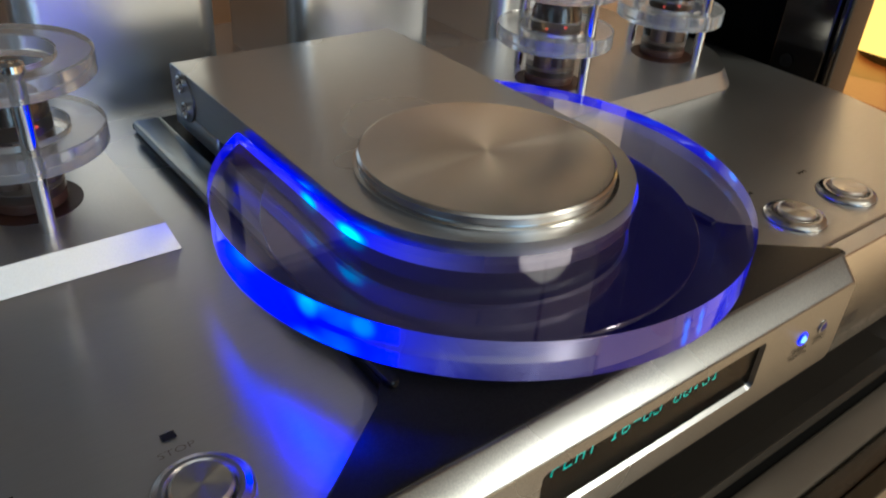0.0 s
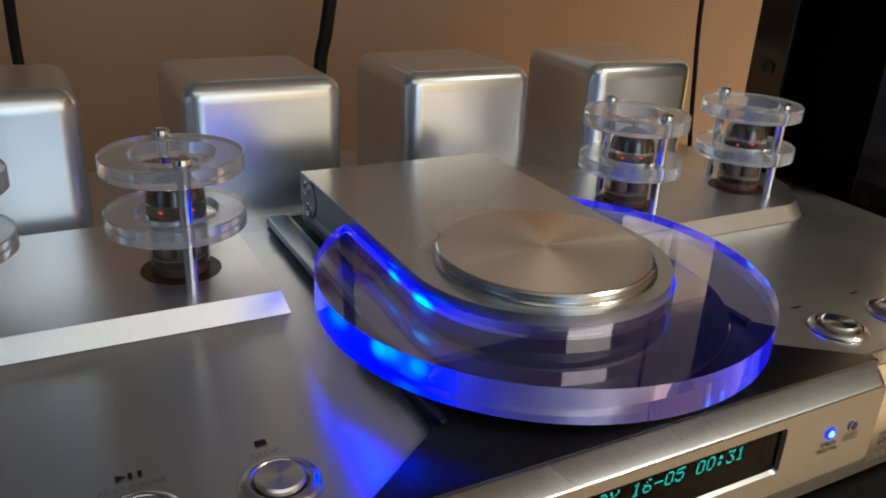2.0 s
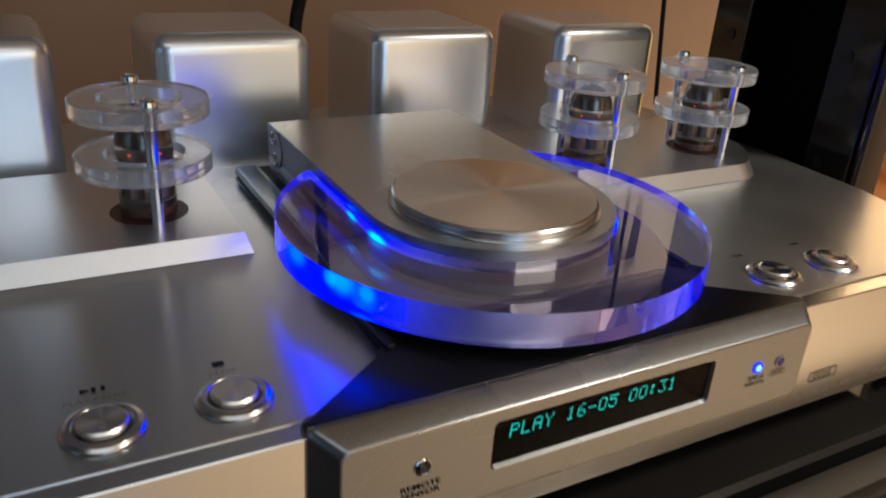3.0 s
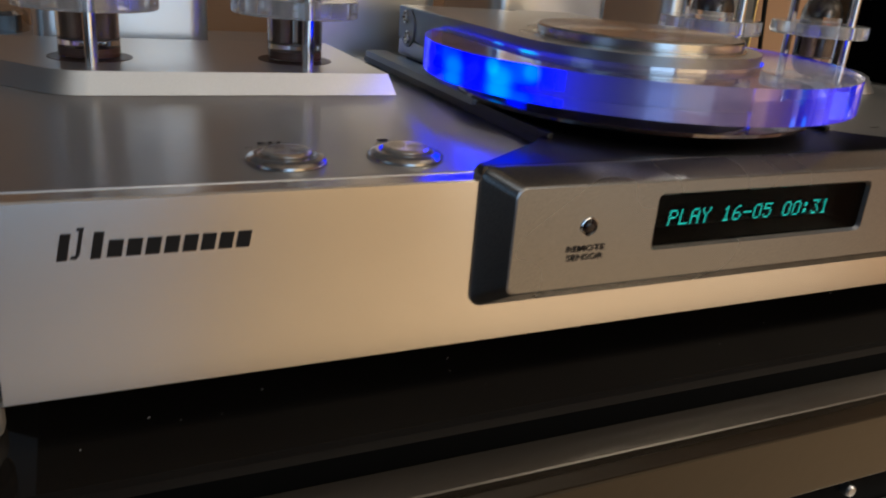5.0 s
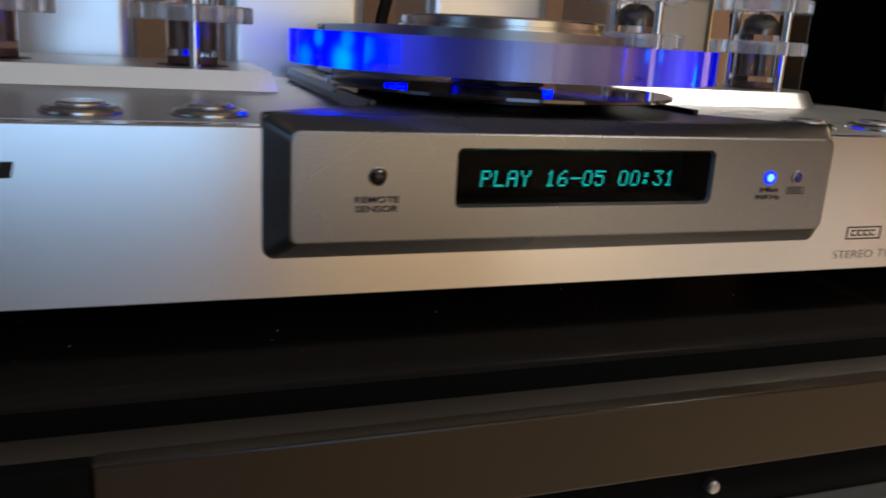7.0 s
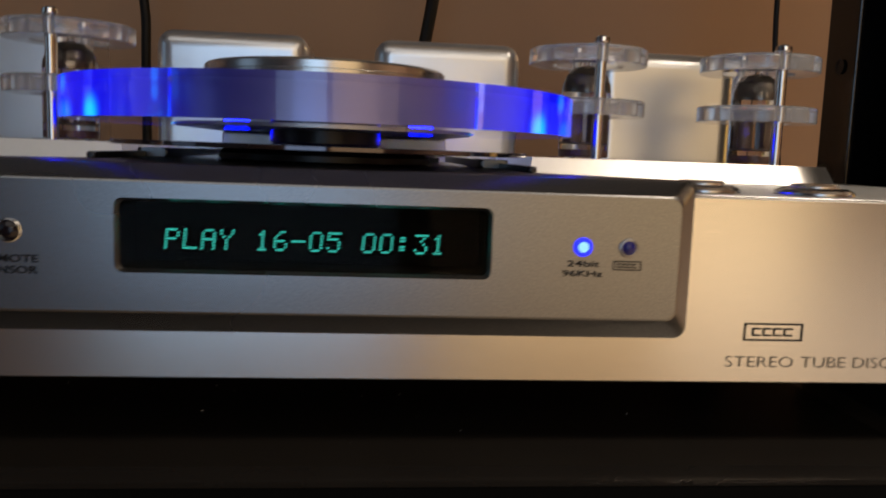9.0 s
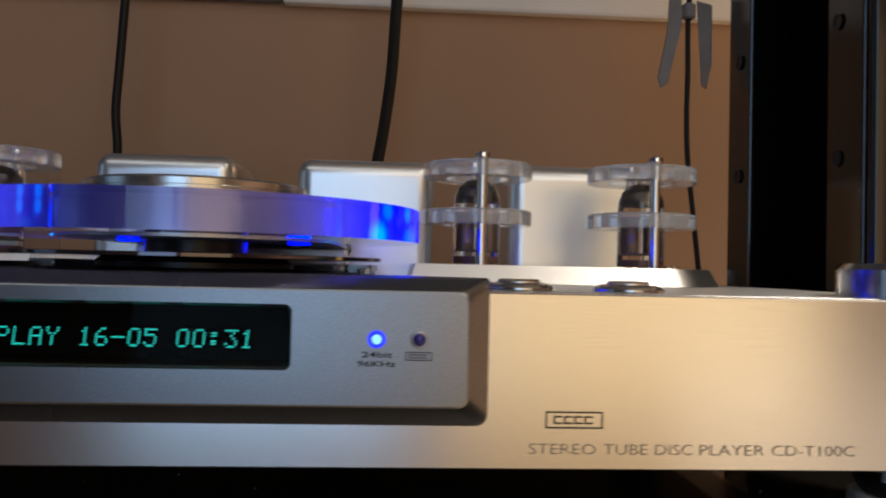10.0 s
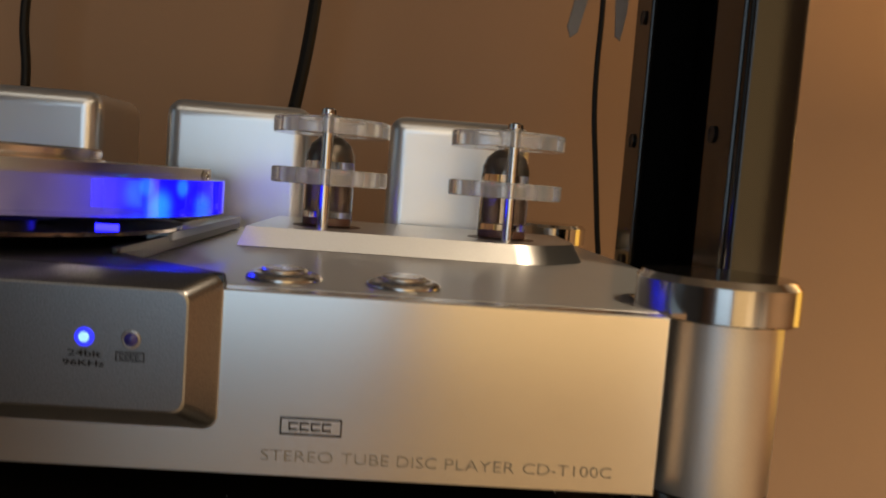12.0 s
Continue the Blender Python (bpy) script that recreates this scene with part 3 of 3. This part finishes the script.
    for s in (-1, 1):
        rail = rounded_rect(min(s * 0.0568, s * 0.0475), max(s * 0.0568, s * 0.0475), 0.070, 0.181, 0.001, 3)
        part("track_rail", prism(rail, top, top + 0.0026, 0.0010, 3), SLATE, deckmod, "slate grey lid rail")
        fin = rounded_rect(min(s * 0.0562, s * 0.0538), max(s * 0.0562, s * 0.0538), 0.0235, 0.0695, 0.0008, 3)
        part("track_fin", prism(fin, top, top + 0.0016, 0.0005, 2), HOUSING, deckmod, "thin dark lid guide")
    return bez


bezel = module()

DOTS = {
    "P": "11110 10001 10001 11110 10000 10000 10000", "L": "10000 10000 10000 10000 10000 10000 11111",
    "A": "01110 10001 10001 11111 10001 10001 10001", "Y": "10001 10001 01010 00100 00100 00100 00100",
    "1": "00100 01100 00100 00100 00100 00100 01110", "6": "00110 01000 10000 11110 10001 10001 01110",
    "-": "00000 00000 00000 11111 00000 00000 00000", "0": "01110 10001 10001 10001 10001 10001 01110",
    "5": "11111 10000 11110 00001 00001 10001 01110", ":": "00000 01100 01100 00000 01100 01100 00000",
    "3": "11111 00010 00100 00010 00001 10001 01110",
}


def display_text():
    pitch, w, h, x0, z1, y = 0.00387, 0.00043, 0.00066, -0.0310, 0.7894, -0.0034
    for k, ch in enumerate("PLAY 16-05 00:31"):
        if ch == " ":
            continue
        b = bmesh.new()
        for r, row in enumerate(DOTS[ch].split()):
            for c, on in enumerate(row):
                if on == "1":
                    u, v = x0 + k * pitch + c * 0.00060 + 0.00012 * (6 - r) * 0.5, z1 - r * h
                    b.faces.new([b.verts.new(p) for p in ((u, y, v), (u + w, y, v), (u + w, y, v - h * 0.62), (u, y, v - h * 0.62))])
        part("character", b, GLOW_TEAL, bezel, "teal dot-matrix character" if k == 0 else "")


display_text()


def front_details():
    fy = -0.0088
    # remote sensor: a dark dome in a bright countersunk ring
    b = lathe([(0.0026, -0.0002), (0.0025, 0.0003), (0.0023, 0.0004), (0.0021, 0.0001)], 0, 0, 40)
    bmesh.ops.transform(b, matrix=pose(-0.0609, fy, 0.7887, 90, 0, 0), verts=b.verts)
    part("sensor_ring", b, STEEL, bezel, "countersunk bright ring")
    b = lathe([(0.0022, 0.0001), (0.0018, 0.0005), (0.0010, 0.0009), (0, 0.0010)], 0, 0, 32)
    bmesh.ops.transform(b, matrix=pose(-0.0609, fy, 0.7887, 90, 0, 0), verts=b.verts)
    part("remote_sensor", b, SENSOR, bezel, "black remote sensor dome")
    for x, lit in ((0.0604, True), (0.0707, False)):
        b = lathe([(0.0022, -0.0001), (0.0021, 0.0004), (0.0017, 0.0005), (0.0010, 0.0004)], 0, 0, 36)
        bmesh.ops.transform(b, matrix=pose(x, fy, 0.7882, 90, 0, 0), verts=b.verts)
        ring = part("indicator", b, GLOW_HALO if lit else GREY, bezel, "lit blue indicator ring" if lit else "unlit indicator with bright rim")
        b = lathe([(0.0012 if lit else 0.0017, 0.0004), (0.0008, 0.0009), (0, 0.0011)], 0, 0, 28)
        bmesh.ops.transform(b, matrix=pose(x, fy, 0.7882, 90, 0, 0), verts=b.verts)
        part("lens", b, GLOW_DIODE if lit else INDIGO, ring)
    E = fy - 0.0003
    at = lambda x, z: pose(x, E, z, 90, 0, 0)
    lettering("sensor_text", "REMOTE", 0.0115, 0.0016, at(-0.0667, 0.7821), INK, bezel, "dark printed words", 0.012)
    lettering("sensor_text", "SENSOR", 0.0112, 0.0016, at(-0.0665, 0.7797), INK, bezel, "dark printed words", 0.012)
    lettering("indicator_text", "24bit", 0.0074, 0.0014, at(0.0569, 0.7838), INK, bezel, "dark printed words", 0.012)
    lettering("indicator_text", "96KHz", 0.0092, 0.0014, at(0.0559, 0.7816), INK, bezel, "dark printed words", 0.012)

    def framed(x0, x1, z0, z1, t, m):
        q = [[(x0, z0), (x1, z0), (x1, z0 + t), (x0, z0 + t)], [(x0, z1 - t), (x1, z1 - t), (x1, z1), (x0, z1)],
             [(x0, z0 + t), (x0 + t, z0 + t), (x0 + t, z1 - t), (x0, z1 - t)], [(x1 - t, z0 + t), (x1, z0 + t), (x1, z1 - t), (x1 - t, z1 - t)]]
        n, g = 4, (x1 - x0) * 0.14
        w = (x1 - x0 - 2 * g) / n
        h0, h1 = z0 + (z1 - z0) * 0.27, z0 + (z1 - z0) * 0.73
        for k in range(n):
            a, c = x0 + g + k * w, x0 + g + (k + 0.82) * w
            q += [[(a, h1 - t), (c, h1 - t), (c, h1), (a, h1)], [(a, h0), (c, h0), (c, h0 + t), (a, h0 + t)], [(a, h0 + t), (a + t, h0 + t), (a + t, h1 - t), (a, h1 - t)]]
        return bars(q, m)

    part("indicator_emblem", framed(0.0674, 0.0738, 0.7832, 0.7853, 0.00022, pose(0, E, 0, 90, 0, 0)), INK, bezel, "small framed printed emblem")
    F = pose(0, -0.0003, 0, 90, 0, 0)
    part("emblem", framed(0.1036, 0.1184, 0.7655, 0.7698, 0.00036, F), INK, front_panel, "dark framed printed emblem")
    for word, a, c in (("STEREO", 0.0, 0.217), ("TUBE", 0.222, 0.373), ("DISC", 0.378, 0.508), ("PLAYER", 0.513, 0.728), ("CD-T100C", 0.734, 1.008)):
        lettering("model_text", word, 0.0866 * (c - a - 0.019), 0.0026, pose(0.0995 + 0.0866 * a, -0.0003, 0.7590, 90, 0, 0), INK_GREY, front_panel, "thin grey printed words", -0.018)
    # maker's mark as plain slanted shapes
    z0, z1, sl = 0.7870, 0.7934, 0.0012
    slant = lambda a, c, lo, hi: [(a, lo), (c, lo), (c + sl * (hi - lo) / 0.006, hi), (a + sl * (hi - lo) / 0.006, hi)]
    q = [slant(-0.1832, -0.1812, z0, z1 - 0.0007), slant(-0.1769, -0.1749, z0, z1 - 0.0007)]
    q += [slant(-0.1806, -0.1793, z0 + 0.0002, z0 + 0.0008), slant(-0.1796, -0.1788, z0 + 0.0008, z1 - 0.0002), slant(-0.1790, -0.1776, z1 - 0.0002, z1 + 0.0004)]
    part("maker_mark", bars(q, F), INK, front_panel, "dark slanted printed mark")
    x, w, g, h = -0.1738, 0.0029, 0.00085, 0.7908
    for k in range(8):
        a = x + k * (w + g)
        part("maker_name", bars([slant(a, a + w, z0 + 0.0001, h)], F), INK, front_panel, "dark slanted bar of the maker's name")


INDIGO = material("unlit_lens", (0.02, 0.02, 0.16), 0.15)[0]
front_details()


# ---- buttons on the top plate ----
def button(x, y, mark):
    ring = part("button", lathe([(0.0100, DECK + 0.0002), (0.0099, DECK + 0.0008), (0.0092, DECK + 0.0015), (0.0080, DECK + 0.0020), (0.0072, DECK + 0.0020), (0.0065, DECK + 0.0013), (0.0064, DECK + 0.0002)], x, y, 56), BUTTON_RING, player, "round satin metal button bezel")
    turned_part("push_cap", [(0.0061, DECK + 0.0003), (0.0061, DECK + 0.0025), (0.0055, DECK + 0.0031), (0, DECK + 0.0030)], x, y, TURNED, ring, "turned metal push cap", 56)
    z = DECK + 0.0003
    q = []
    if mark == "stop":
        q = [[(-0.0015, -0.0011), (0.0015, -0.0011), (0.0015, 0.0011), (-0.0015, 0.0011)]]
    elif mark == "play":
        q = [[(-0.0034, -0.0011), (-0.0008, 0.0), (-0.0034, 0.0011)], [(-0.0006, -0.0011), (0.0004, -0.0011), (0.0004, 0.0011), (-0.0006, 0.0011)], [(0.0016, -0.0011), (0.0026, -0.0011), (0.0026, 0.0011), (0.0016, 0.0011)]]
    elif mark == "back":
        q = [[(0.0018, -0.0009), (0.0018, 0.0009), (0.0, 0.0)], [(0.0, -0.0009), (0.0, 0.0009), (-0.0018, 0.0)], [(-0.0025, -0.0009), (-0.0019, -0.0009), (-0.0019, 0.0009), (-0.0025, 0.0009)]]
    else:
        q = [[(-0.0018, 0.0009), (-0.0018, -0.0009), (0.0, 0.0)], [(0.0, 0.0009), (0.0, -0.0009), (0.0018, 0.0)], [(0.0019, -0.0009), (0.0025, -0.0009), (0.0025, 0.0009), (0.0019, 0.0009)]]
    part("symbol", bars(q, pose(x, y + 0.0175, z)), INK, ring, "dark printed control symbol")
    word = {"stop": ("STOP", 0.0075), "play": ("PLAY/PAUSE", 0.0150)}.get(mark)
    if word:
        lettering("button_text", word[0], word[1], 0.0016, pose(x - word[1] / 2, y + 0.0122, z), INK_GREY, ring, "faint printed word")


for bx, mark in ((-0.1310, "play"), (-0.0996, "stop"), (0.0996, "back"), (0.1310, "next")):
    button(bx, 0.0221, mark)


# ---- sliding lid, acrylic cover, disc ----
LIDY, LIDW = 0.0667, 0.0438
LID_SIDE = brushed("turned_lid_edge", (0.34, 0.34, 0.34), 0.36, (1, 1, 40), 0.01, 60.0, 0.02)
KNOB_SIDE = brushed("turned_knob_rim", (0.72, 0.72, 0.71), 0.24, (1, 1, 40), 0.01, 60.0, 0.02)


def lid():
    plan = arc(0, LIDY, LIDW, 180, 360, 48) + [(LIDW, 0.1745), (-LIDW, 0.1745)]
    b = prism(plan, 0.8128, 0.8266, 0.0006, 2)
    b.normal_update()
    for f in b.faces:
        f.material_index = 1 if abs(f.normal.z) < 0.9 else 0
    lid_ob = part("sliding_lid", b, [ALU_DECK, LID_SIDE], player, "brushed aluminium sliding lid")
    part("lid_foot", box(-LIDW, LIDW, 0.140, 0.1742, 0.8056, 0.8127, 0.0008), ALU_SATIN, lid_ob)
    part("lid_runner", box(-LIDW + 0.004, LIDW - 0.004, 0.124, 0.1735, 0.8036, 0.8055), BLACK, lid_ob)
    # round boss with two screws on each rear flank
    for s in (-1, 1):
        b = lathe([(0, 0.0), (0.0083, 0.0), (0.0083, 0.0002), (0.0080, 0.0005), (0, 0.0005)], 0, 0, 40)
        bmesh.ops.transform(b, matrix=pose(s * LIDW, 0.1635, 0.8182, 0, s * 90, 0), verts=b.verts)
        boss = part("hinge_boss", b, LID_SIDE, lid_ob, "round slate grey hinge boss")
        for y, z in ((0.1650, 0.8224), (0.1622, 0.8142)):
            b = lathe([(0.0029, 0.0), (0.0029, 0.0005), (0.0024, 0.0009), (0.0019, 0.0006), (0.0017, 0.0002), (0, 0.0002)], 0, 0, 24)
            bmesh.ops.transform(b, matrix=pose(s * (LIDW + 0.0005), y, z, 0, s * 90, 0), verts=b.verts)
            part("screw", b, STEEL, boss)
    # diode strips let into both flanks, behind the acrylic
    for s in (-1, 1):
        outer = [(s * (LIDW + 0.0004), 0.101)] + [(s * -x, y) for x, y in arc(0, LIDY, LIDW + 0.0004, 180, 214, 14)]
        inner = [(s * -x, y) for x, y in arc(0, LIDY, LIDW - 0.0003, 214, 180, 14)] + [(s * (LIDW - 0.0003), 0.101)]
        part("diode_strip", prism(outer + inner, 0.8146, 0.8224), GLOW_BLUE, lid_ob, "glowing blue diode strip")
    kx, ky = 0.0, 0.0622
    knob = turned_part("clamp_knob", [(0.0358, 0.8266), (0.0358, 0.8273), (0.0350, 0.8275), (0.0344, 0.8276), (0.0344, 0.8279), (0.0348, 0.8281), (0.0348, 0.8299), (0.0342, 0.8305), (0.0339, 0.8306)], kx, ky, KNOB_SIDE, lid_ob, "round clamp knob with a polished rim", 128)
    turned_part("knob_top", [(0.0339, 0.8306), (0.0200, 0.83065), (0.0080, 0.8307), (0, 0.8307)], kx, ky, TURNED, knob, "lathe-turned knob face", 128)
    part("clamp", lathe([(0, 0.8084), (0.0150, 0.8084), (0.0162, 0.8090), (0.0162, 0.8126), (0, 0.8127)], 0, CY, 56), BLACK, lid_ob, "black disc clamp under the lid")
    return lid_ob


lid()


def cover():
    r, w = 0.0724, LIDW + 0.0010
    a = math.degrees(math.acos(w / r))
    outer = arc(0, CY, r, 180 - a, 360 + a, 150)
    inner = arc(0, LIDY, w, 0, -180, 60)
    b = prism(outer + inner, 0.8133, 0.8236, 0.0007, 2)
    b.normal_update()
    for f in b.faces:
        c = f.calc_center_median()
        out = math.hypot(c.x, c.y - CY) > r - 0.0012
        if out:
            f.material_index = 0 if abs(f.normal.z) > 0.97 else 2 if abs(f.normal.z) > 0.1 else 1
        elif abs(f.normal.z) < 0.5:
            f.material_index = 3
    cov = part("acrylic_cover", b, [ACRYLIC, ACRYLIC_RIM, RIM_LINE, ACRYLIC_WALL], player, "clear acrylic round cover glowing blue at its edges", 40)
    cov.visible_shadow = False


cover()


def turntable():
    part("turntable", lathe([(0, 0.8036), (0.0300, 0.8036), (0.0310, 0.8040), (0.0310, 0.8056), (0.0290, 0.8072), (0, 0.8068)], 0, CY, 72), BLACK, player, "black disc turntable")
    d = thing("compact_disc", (0, CY, 0.80705), "shiny dark compact disc lying on the turntable", "compact disc")
    part("disc_body", lathe([(0.0230, 0.80705), (0.0598, 0.80705), (0.0600, 0.8072), (0.0600, 0.8081), (0.0598, 0.80825), (0.0230, 0.80825), (0.0230, 0.80705)], 0, CY, 120), DISC, d)
    part("hub", lathe([(0.0075, 0.8071), (0.0229, 0.8071), (0.0229, 0.8082), (0.0075, 0.8082), (0.0075, 0.8071)], 0, CY, 72), ACRYLIC, d, "clear inner hub")


turntable()


# ---- tubes and their guards ----
def vacuum_tube(x, y):
    z = DECK + 0.0078
    th = thing("vacuum_tube", (x, y, z), "small glass vacuum tube with dark getter and faint glow", "vacuum tube", "vacuum tubes on the player")
    prof = [(0.0098, z), (0.0100, z + 0.001), (0.0100, z + 0.024), (0.0096, z + 0.0285), (0.0080, z + 0.0325), (0.0050, z + 0.0352), (0.0016, z + 0.0362), (0.0012, z + 0.0385), (0.0, z + 0.0398)]
    g = part("glass_envelope", lathe(prof, x, y, 48), GLASS, th, "clear glass envelope")
    g.visible_shadow = False
    part("getter", lathe([(0.0094, z + 0.0255), (0.0091, z + 0.0283), (0.0076, z + 0.0318), (0.0046, z + 0.0343), (0.0, z + 0.0350)], x, y, 40), TUBE_DARK, g, "dark silvery getter film")
    part("socket", lathe([(0, z + 0.0001), (0.0092, z + 0.0001), (0.0092, z + 0.0030), (0, z + 0.0032)], x, y, 40), TUBE_SOCKET, th, "brown tube socket")
    for dx in (-0.0036, 0.0036):
        b = lathe([(0, z + 0.0060), (0.0029, z + 0.0060), (0.0029, z + 0.0205), (0, z + 0.0205)], x + dx, y, 18)
        part("plate", b, TUBE_PLATE, th, "grey metal plate")
        part("heater", lathe([(0, z + 0.0213), (0.0004, z + 0.0213), (0.0004, z + 0.0219), (0, z + 0.0220)], x + dx, y, 10), GLOW_HEATER, th, "faintly glowing orange heater")
    for dz in (0.0055, 0.0208):
        part("spacer", lathe([(0, z + dz), (0.0086, z + dz), (0.0086, z + dz + 0.0004), (0, z + dz + 0.0004)], x, y, 32), MICA, th, "pale mica spacer")
    return th


def tube_guard(x, y):
    z = DECK + 0.0072
    fr = lambda z0, z1: lathe([(0.0138, z0 + 0.0004), (0.0142, z0), (0.0229, z0), (0.0233, z0 + 0.0004), (0.0233, z1 - 0.0004), (0.0229, z1), (0.0142, z1), (0.0138, z1 - 0.0004), (0.0138, z0 + 0.0004)], x, y, 72)
    post = part("guard_post", lathe([(0, z), (0.0021, z), (0.0021, 0.8503), (0.0029, 0.8503), (0.0031, 0.8511), (0.0029, 0.8527), (0.0019, 0.8533), (0.0012, 0.8531), (0.0011, 0.8523), (0, 0.8523)], x, y - 0.0186, 24), STEEL, player, "polished steel guard post")
    part("guard_post", lathe([(0, z), (0.0021, z), (0.0021, 0.8503), (0.0029, 0.8503), (0.0031, 0.8511), (0.0029, 0.8527), (0.0019, 0.8533), (0.0012, 0.8531), (0.0011, 0.8523), (0, 0.8523)], x, y + 0.0186, 24), STEEL, player, "polished steel guard post")
    for z0, z1 in ((0.8438, 0.8500), (0.8240, 0.8302)):
        ring = part("guard_ring", fr(z0, z1), GUARD, player, "clear acrylic guard ring")
        ring.visible_shadow = False


for x, y in TUBES:
    tube_guard(x, y)
first = vacuum_tube(*TUBES[0])
for x, y in TUBES[1:]:
    copy_thing(first, pose(x, y, DECK + 0.0078))


# ---- cables, strap, lamp ----
def cable(pts, r, label):
    fine = []
    n = len(pts)
    for k in range(n - 1):
        p0, p1, p2, p3 = (Vector(pts[max(0, min(n - 1, k + d))]) for d in (-1, 0, 1, 2))
        for j in range(8):
            t = j / 8
            fine.append(0.5 * ((2 * p1) + (p2 - p0) * t + (2 * p0 - 5 * p1 + 4 * p2 - p3) * t * t + (3 * p1 - p0 - 3 * p2 + p3) * t ** 3))
    fine.append(Vector(pts[-1]))
    return solo("cable", tube_along(fine, r), CABLE, pts[-1], label, "cable", "cables behind the player")


cable([(-0.128, 0.43, 1.55), (-0.131, 0.42, 1.25), (-0.135, 0.40, 1.06), (-0.137, 0.395, 0.99), (-0.1395, 0.395, 0.945), (-0.141, 0.395, 0.915), (-0.139, 0.395, 0.89), (-0.139, 0.395, 0.87), (-0.139, 0.395, 0.837), (-0.136, 0.385, 0.785), (-0.13, 0.36, SHELF + 0.006)], 0.0032, "black mains cable hanging against the wall")
cable([(0.085, 0.43, 1.55), (0.076, 0.415, 1.25), (0.066, 0.395, 1.06), (0.0625, 0.39, 1.0), (0.0602, 0.39, 0.953), (0.056, 0.39, 0.914), (0.0515, 0.39, 0.885), (0.0485, 0.39, 0.868), (0.0453, 0.39, 0.848), (0.0415, 0.39, 0.828), (0.037, 0.38, 0.785), (0.04, 0.36, SHELF + 0.006)], 0.0045, "thick black mains cable hanging against the wall")
cable([(0.231, 0.24, 1.30), (0.2295, 0.24, 1.0), (0.2285, 0.24, 0.95), (0.2288, 0.24, 0.92), (0.2285, 0.24, 0.895), (0.2295, 0.24, 0.87), (0.233, 0.24, 0.84), (0.2365, 0.24, 0.81), (0.2388, 0.24, 0.79), (0.2392, 0.245, 0.765), (0.236, 0.25, SHELF + 0.004)], 0.0015, "thin black cable hanging beside the rack upright")


def strap():
    th = thing("cable_tie", (0.225, 0.245, 0.935), "grey plastic strap ends hanging round a thin cable", "cable tie")
    for pts, t in (([(0.2155, 0.960), (0.2225, 0.960), (0.2230, 0.945), (0.2155, 0.912), (0.2115, 0.909), (0.2095, 0.915), (0.2150, 0.940)], 0.0), ([(0.2325, 0.960), (0.2415, 0.958), (0.2415, 0.925), (0.2390, 0.910), (0.2360, 0.912), (0.2345, 0.935)], 0.003)):
        b = upright_prism(pts, 0.2340 + t, 0.2355 + t, 0.0004, 2)
        part("strap_end", b, STRAP, th)
    b = lathe([(0.0026, 0.950), (0.0040, 0.951), (0.0040, 0.958), (0.0026, 0.959)], 0.2287, 0.240, 20)
    part("buckle", b, STRAP, th)


strap()


def lamp():
    x, y = 0.875, 0.30
    th = thing("table_lamp", (x, y, 0.64), "lit table lamp with a warm amber shade", "lamp")
    part("shade", lathe([(0.118, 0.667), (0.120, 0.667), (0.088, 0.887), (0.086, 0.887), (0.118, 0.667)], x, y, 48), GLOW_SHADE, th, "glowing amber shade")
    part("stem", lathe([(0, 0.6402), (0.06, 0.6402), (0.06, 0.648), (0.012, 0.656), (0.010, 0.84), (0, 0.84)], x, y, 24), BRONZE, th)
    cab = thing("side_cabinet", (x, y, 0.0), "red-brown wooden side cabinet", "cabinet")
    part("body", box(0.70, 1.35, 0.02, 0.45, 0.0, 0.6248, 0.004), WOOD, cab)
    part("top", box(0.68, 1.37, 0.0, 0.455, 0.6250, 0.64, 0.004), WOOD, cab)


lamp()


def dust():
    """Fine dust lying on the glossy shelf and round the feet."""
    rnd = random.Random(7)
    bm = bmesh.new()
    for k in range(45):
        x, y, r = rnd.uniform(-0.22, 0.20), rnd.uniform(0.001, 0.10) ** 1.0, rnd.uniform(0.00008, 0.00022)
        a = rnd.uniform(0, 6.28)
        top = bm.verts.new((x, y, SHELF + 0.0002 + r))
        ring = [bm.verts.new((x + r * math.cos(a + q) * rnd.uniform(0.7, 1.8), y + r * math.sin(a + q), SHELF + 0.0001)) for q in (0, 1.57, 3.14, 4.71)]
        for q in range(4):
            bm.faces.new((top, ring[q], ring[(q + 1) % 4]))
    return solo("dust", bm, FELT, (0, 0.05, SHELF), "pale dust specks lying on the glossy shelf", "dust", kind="stuff")


dust()
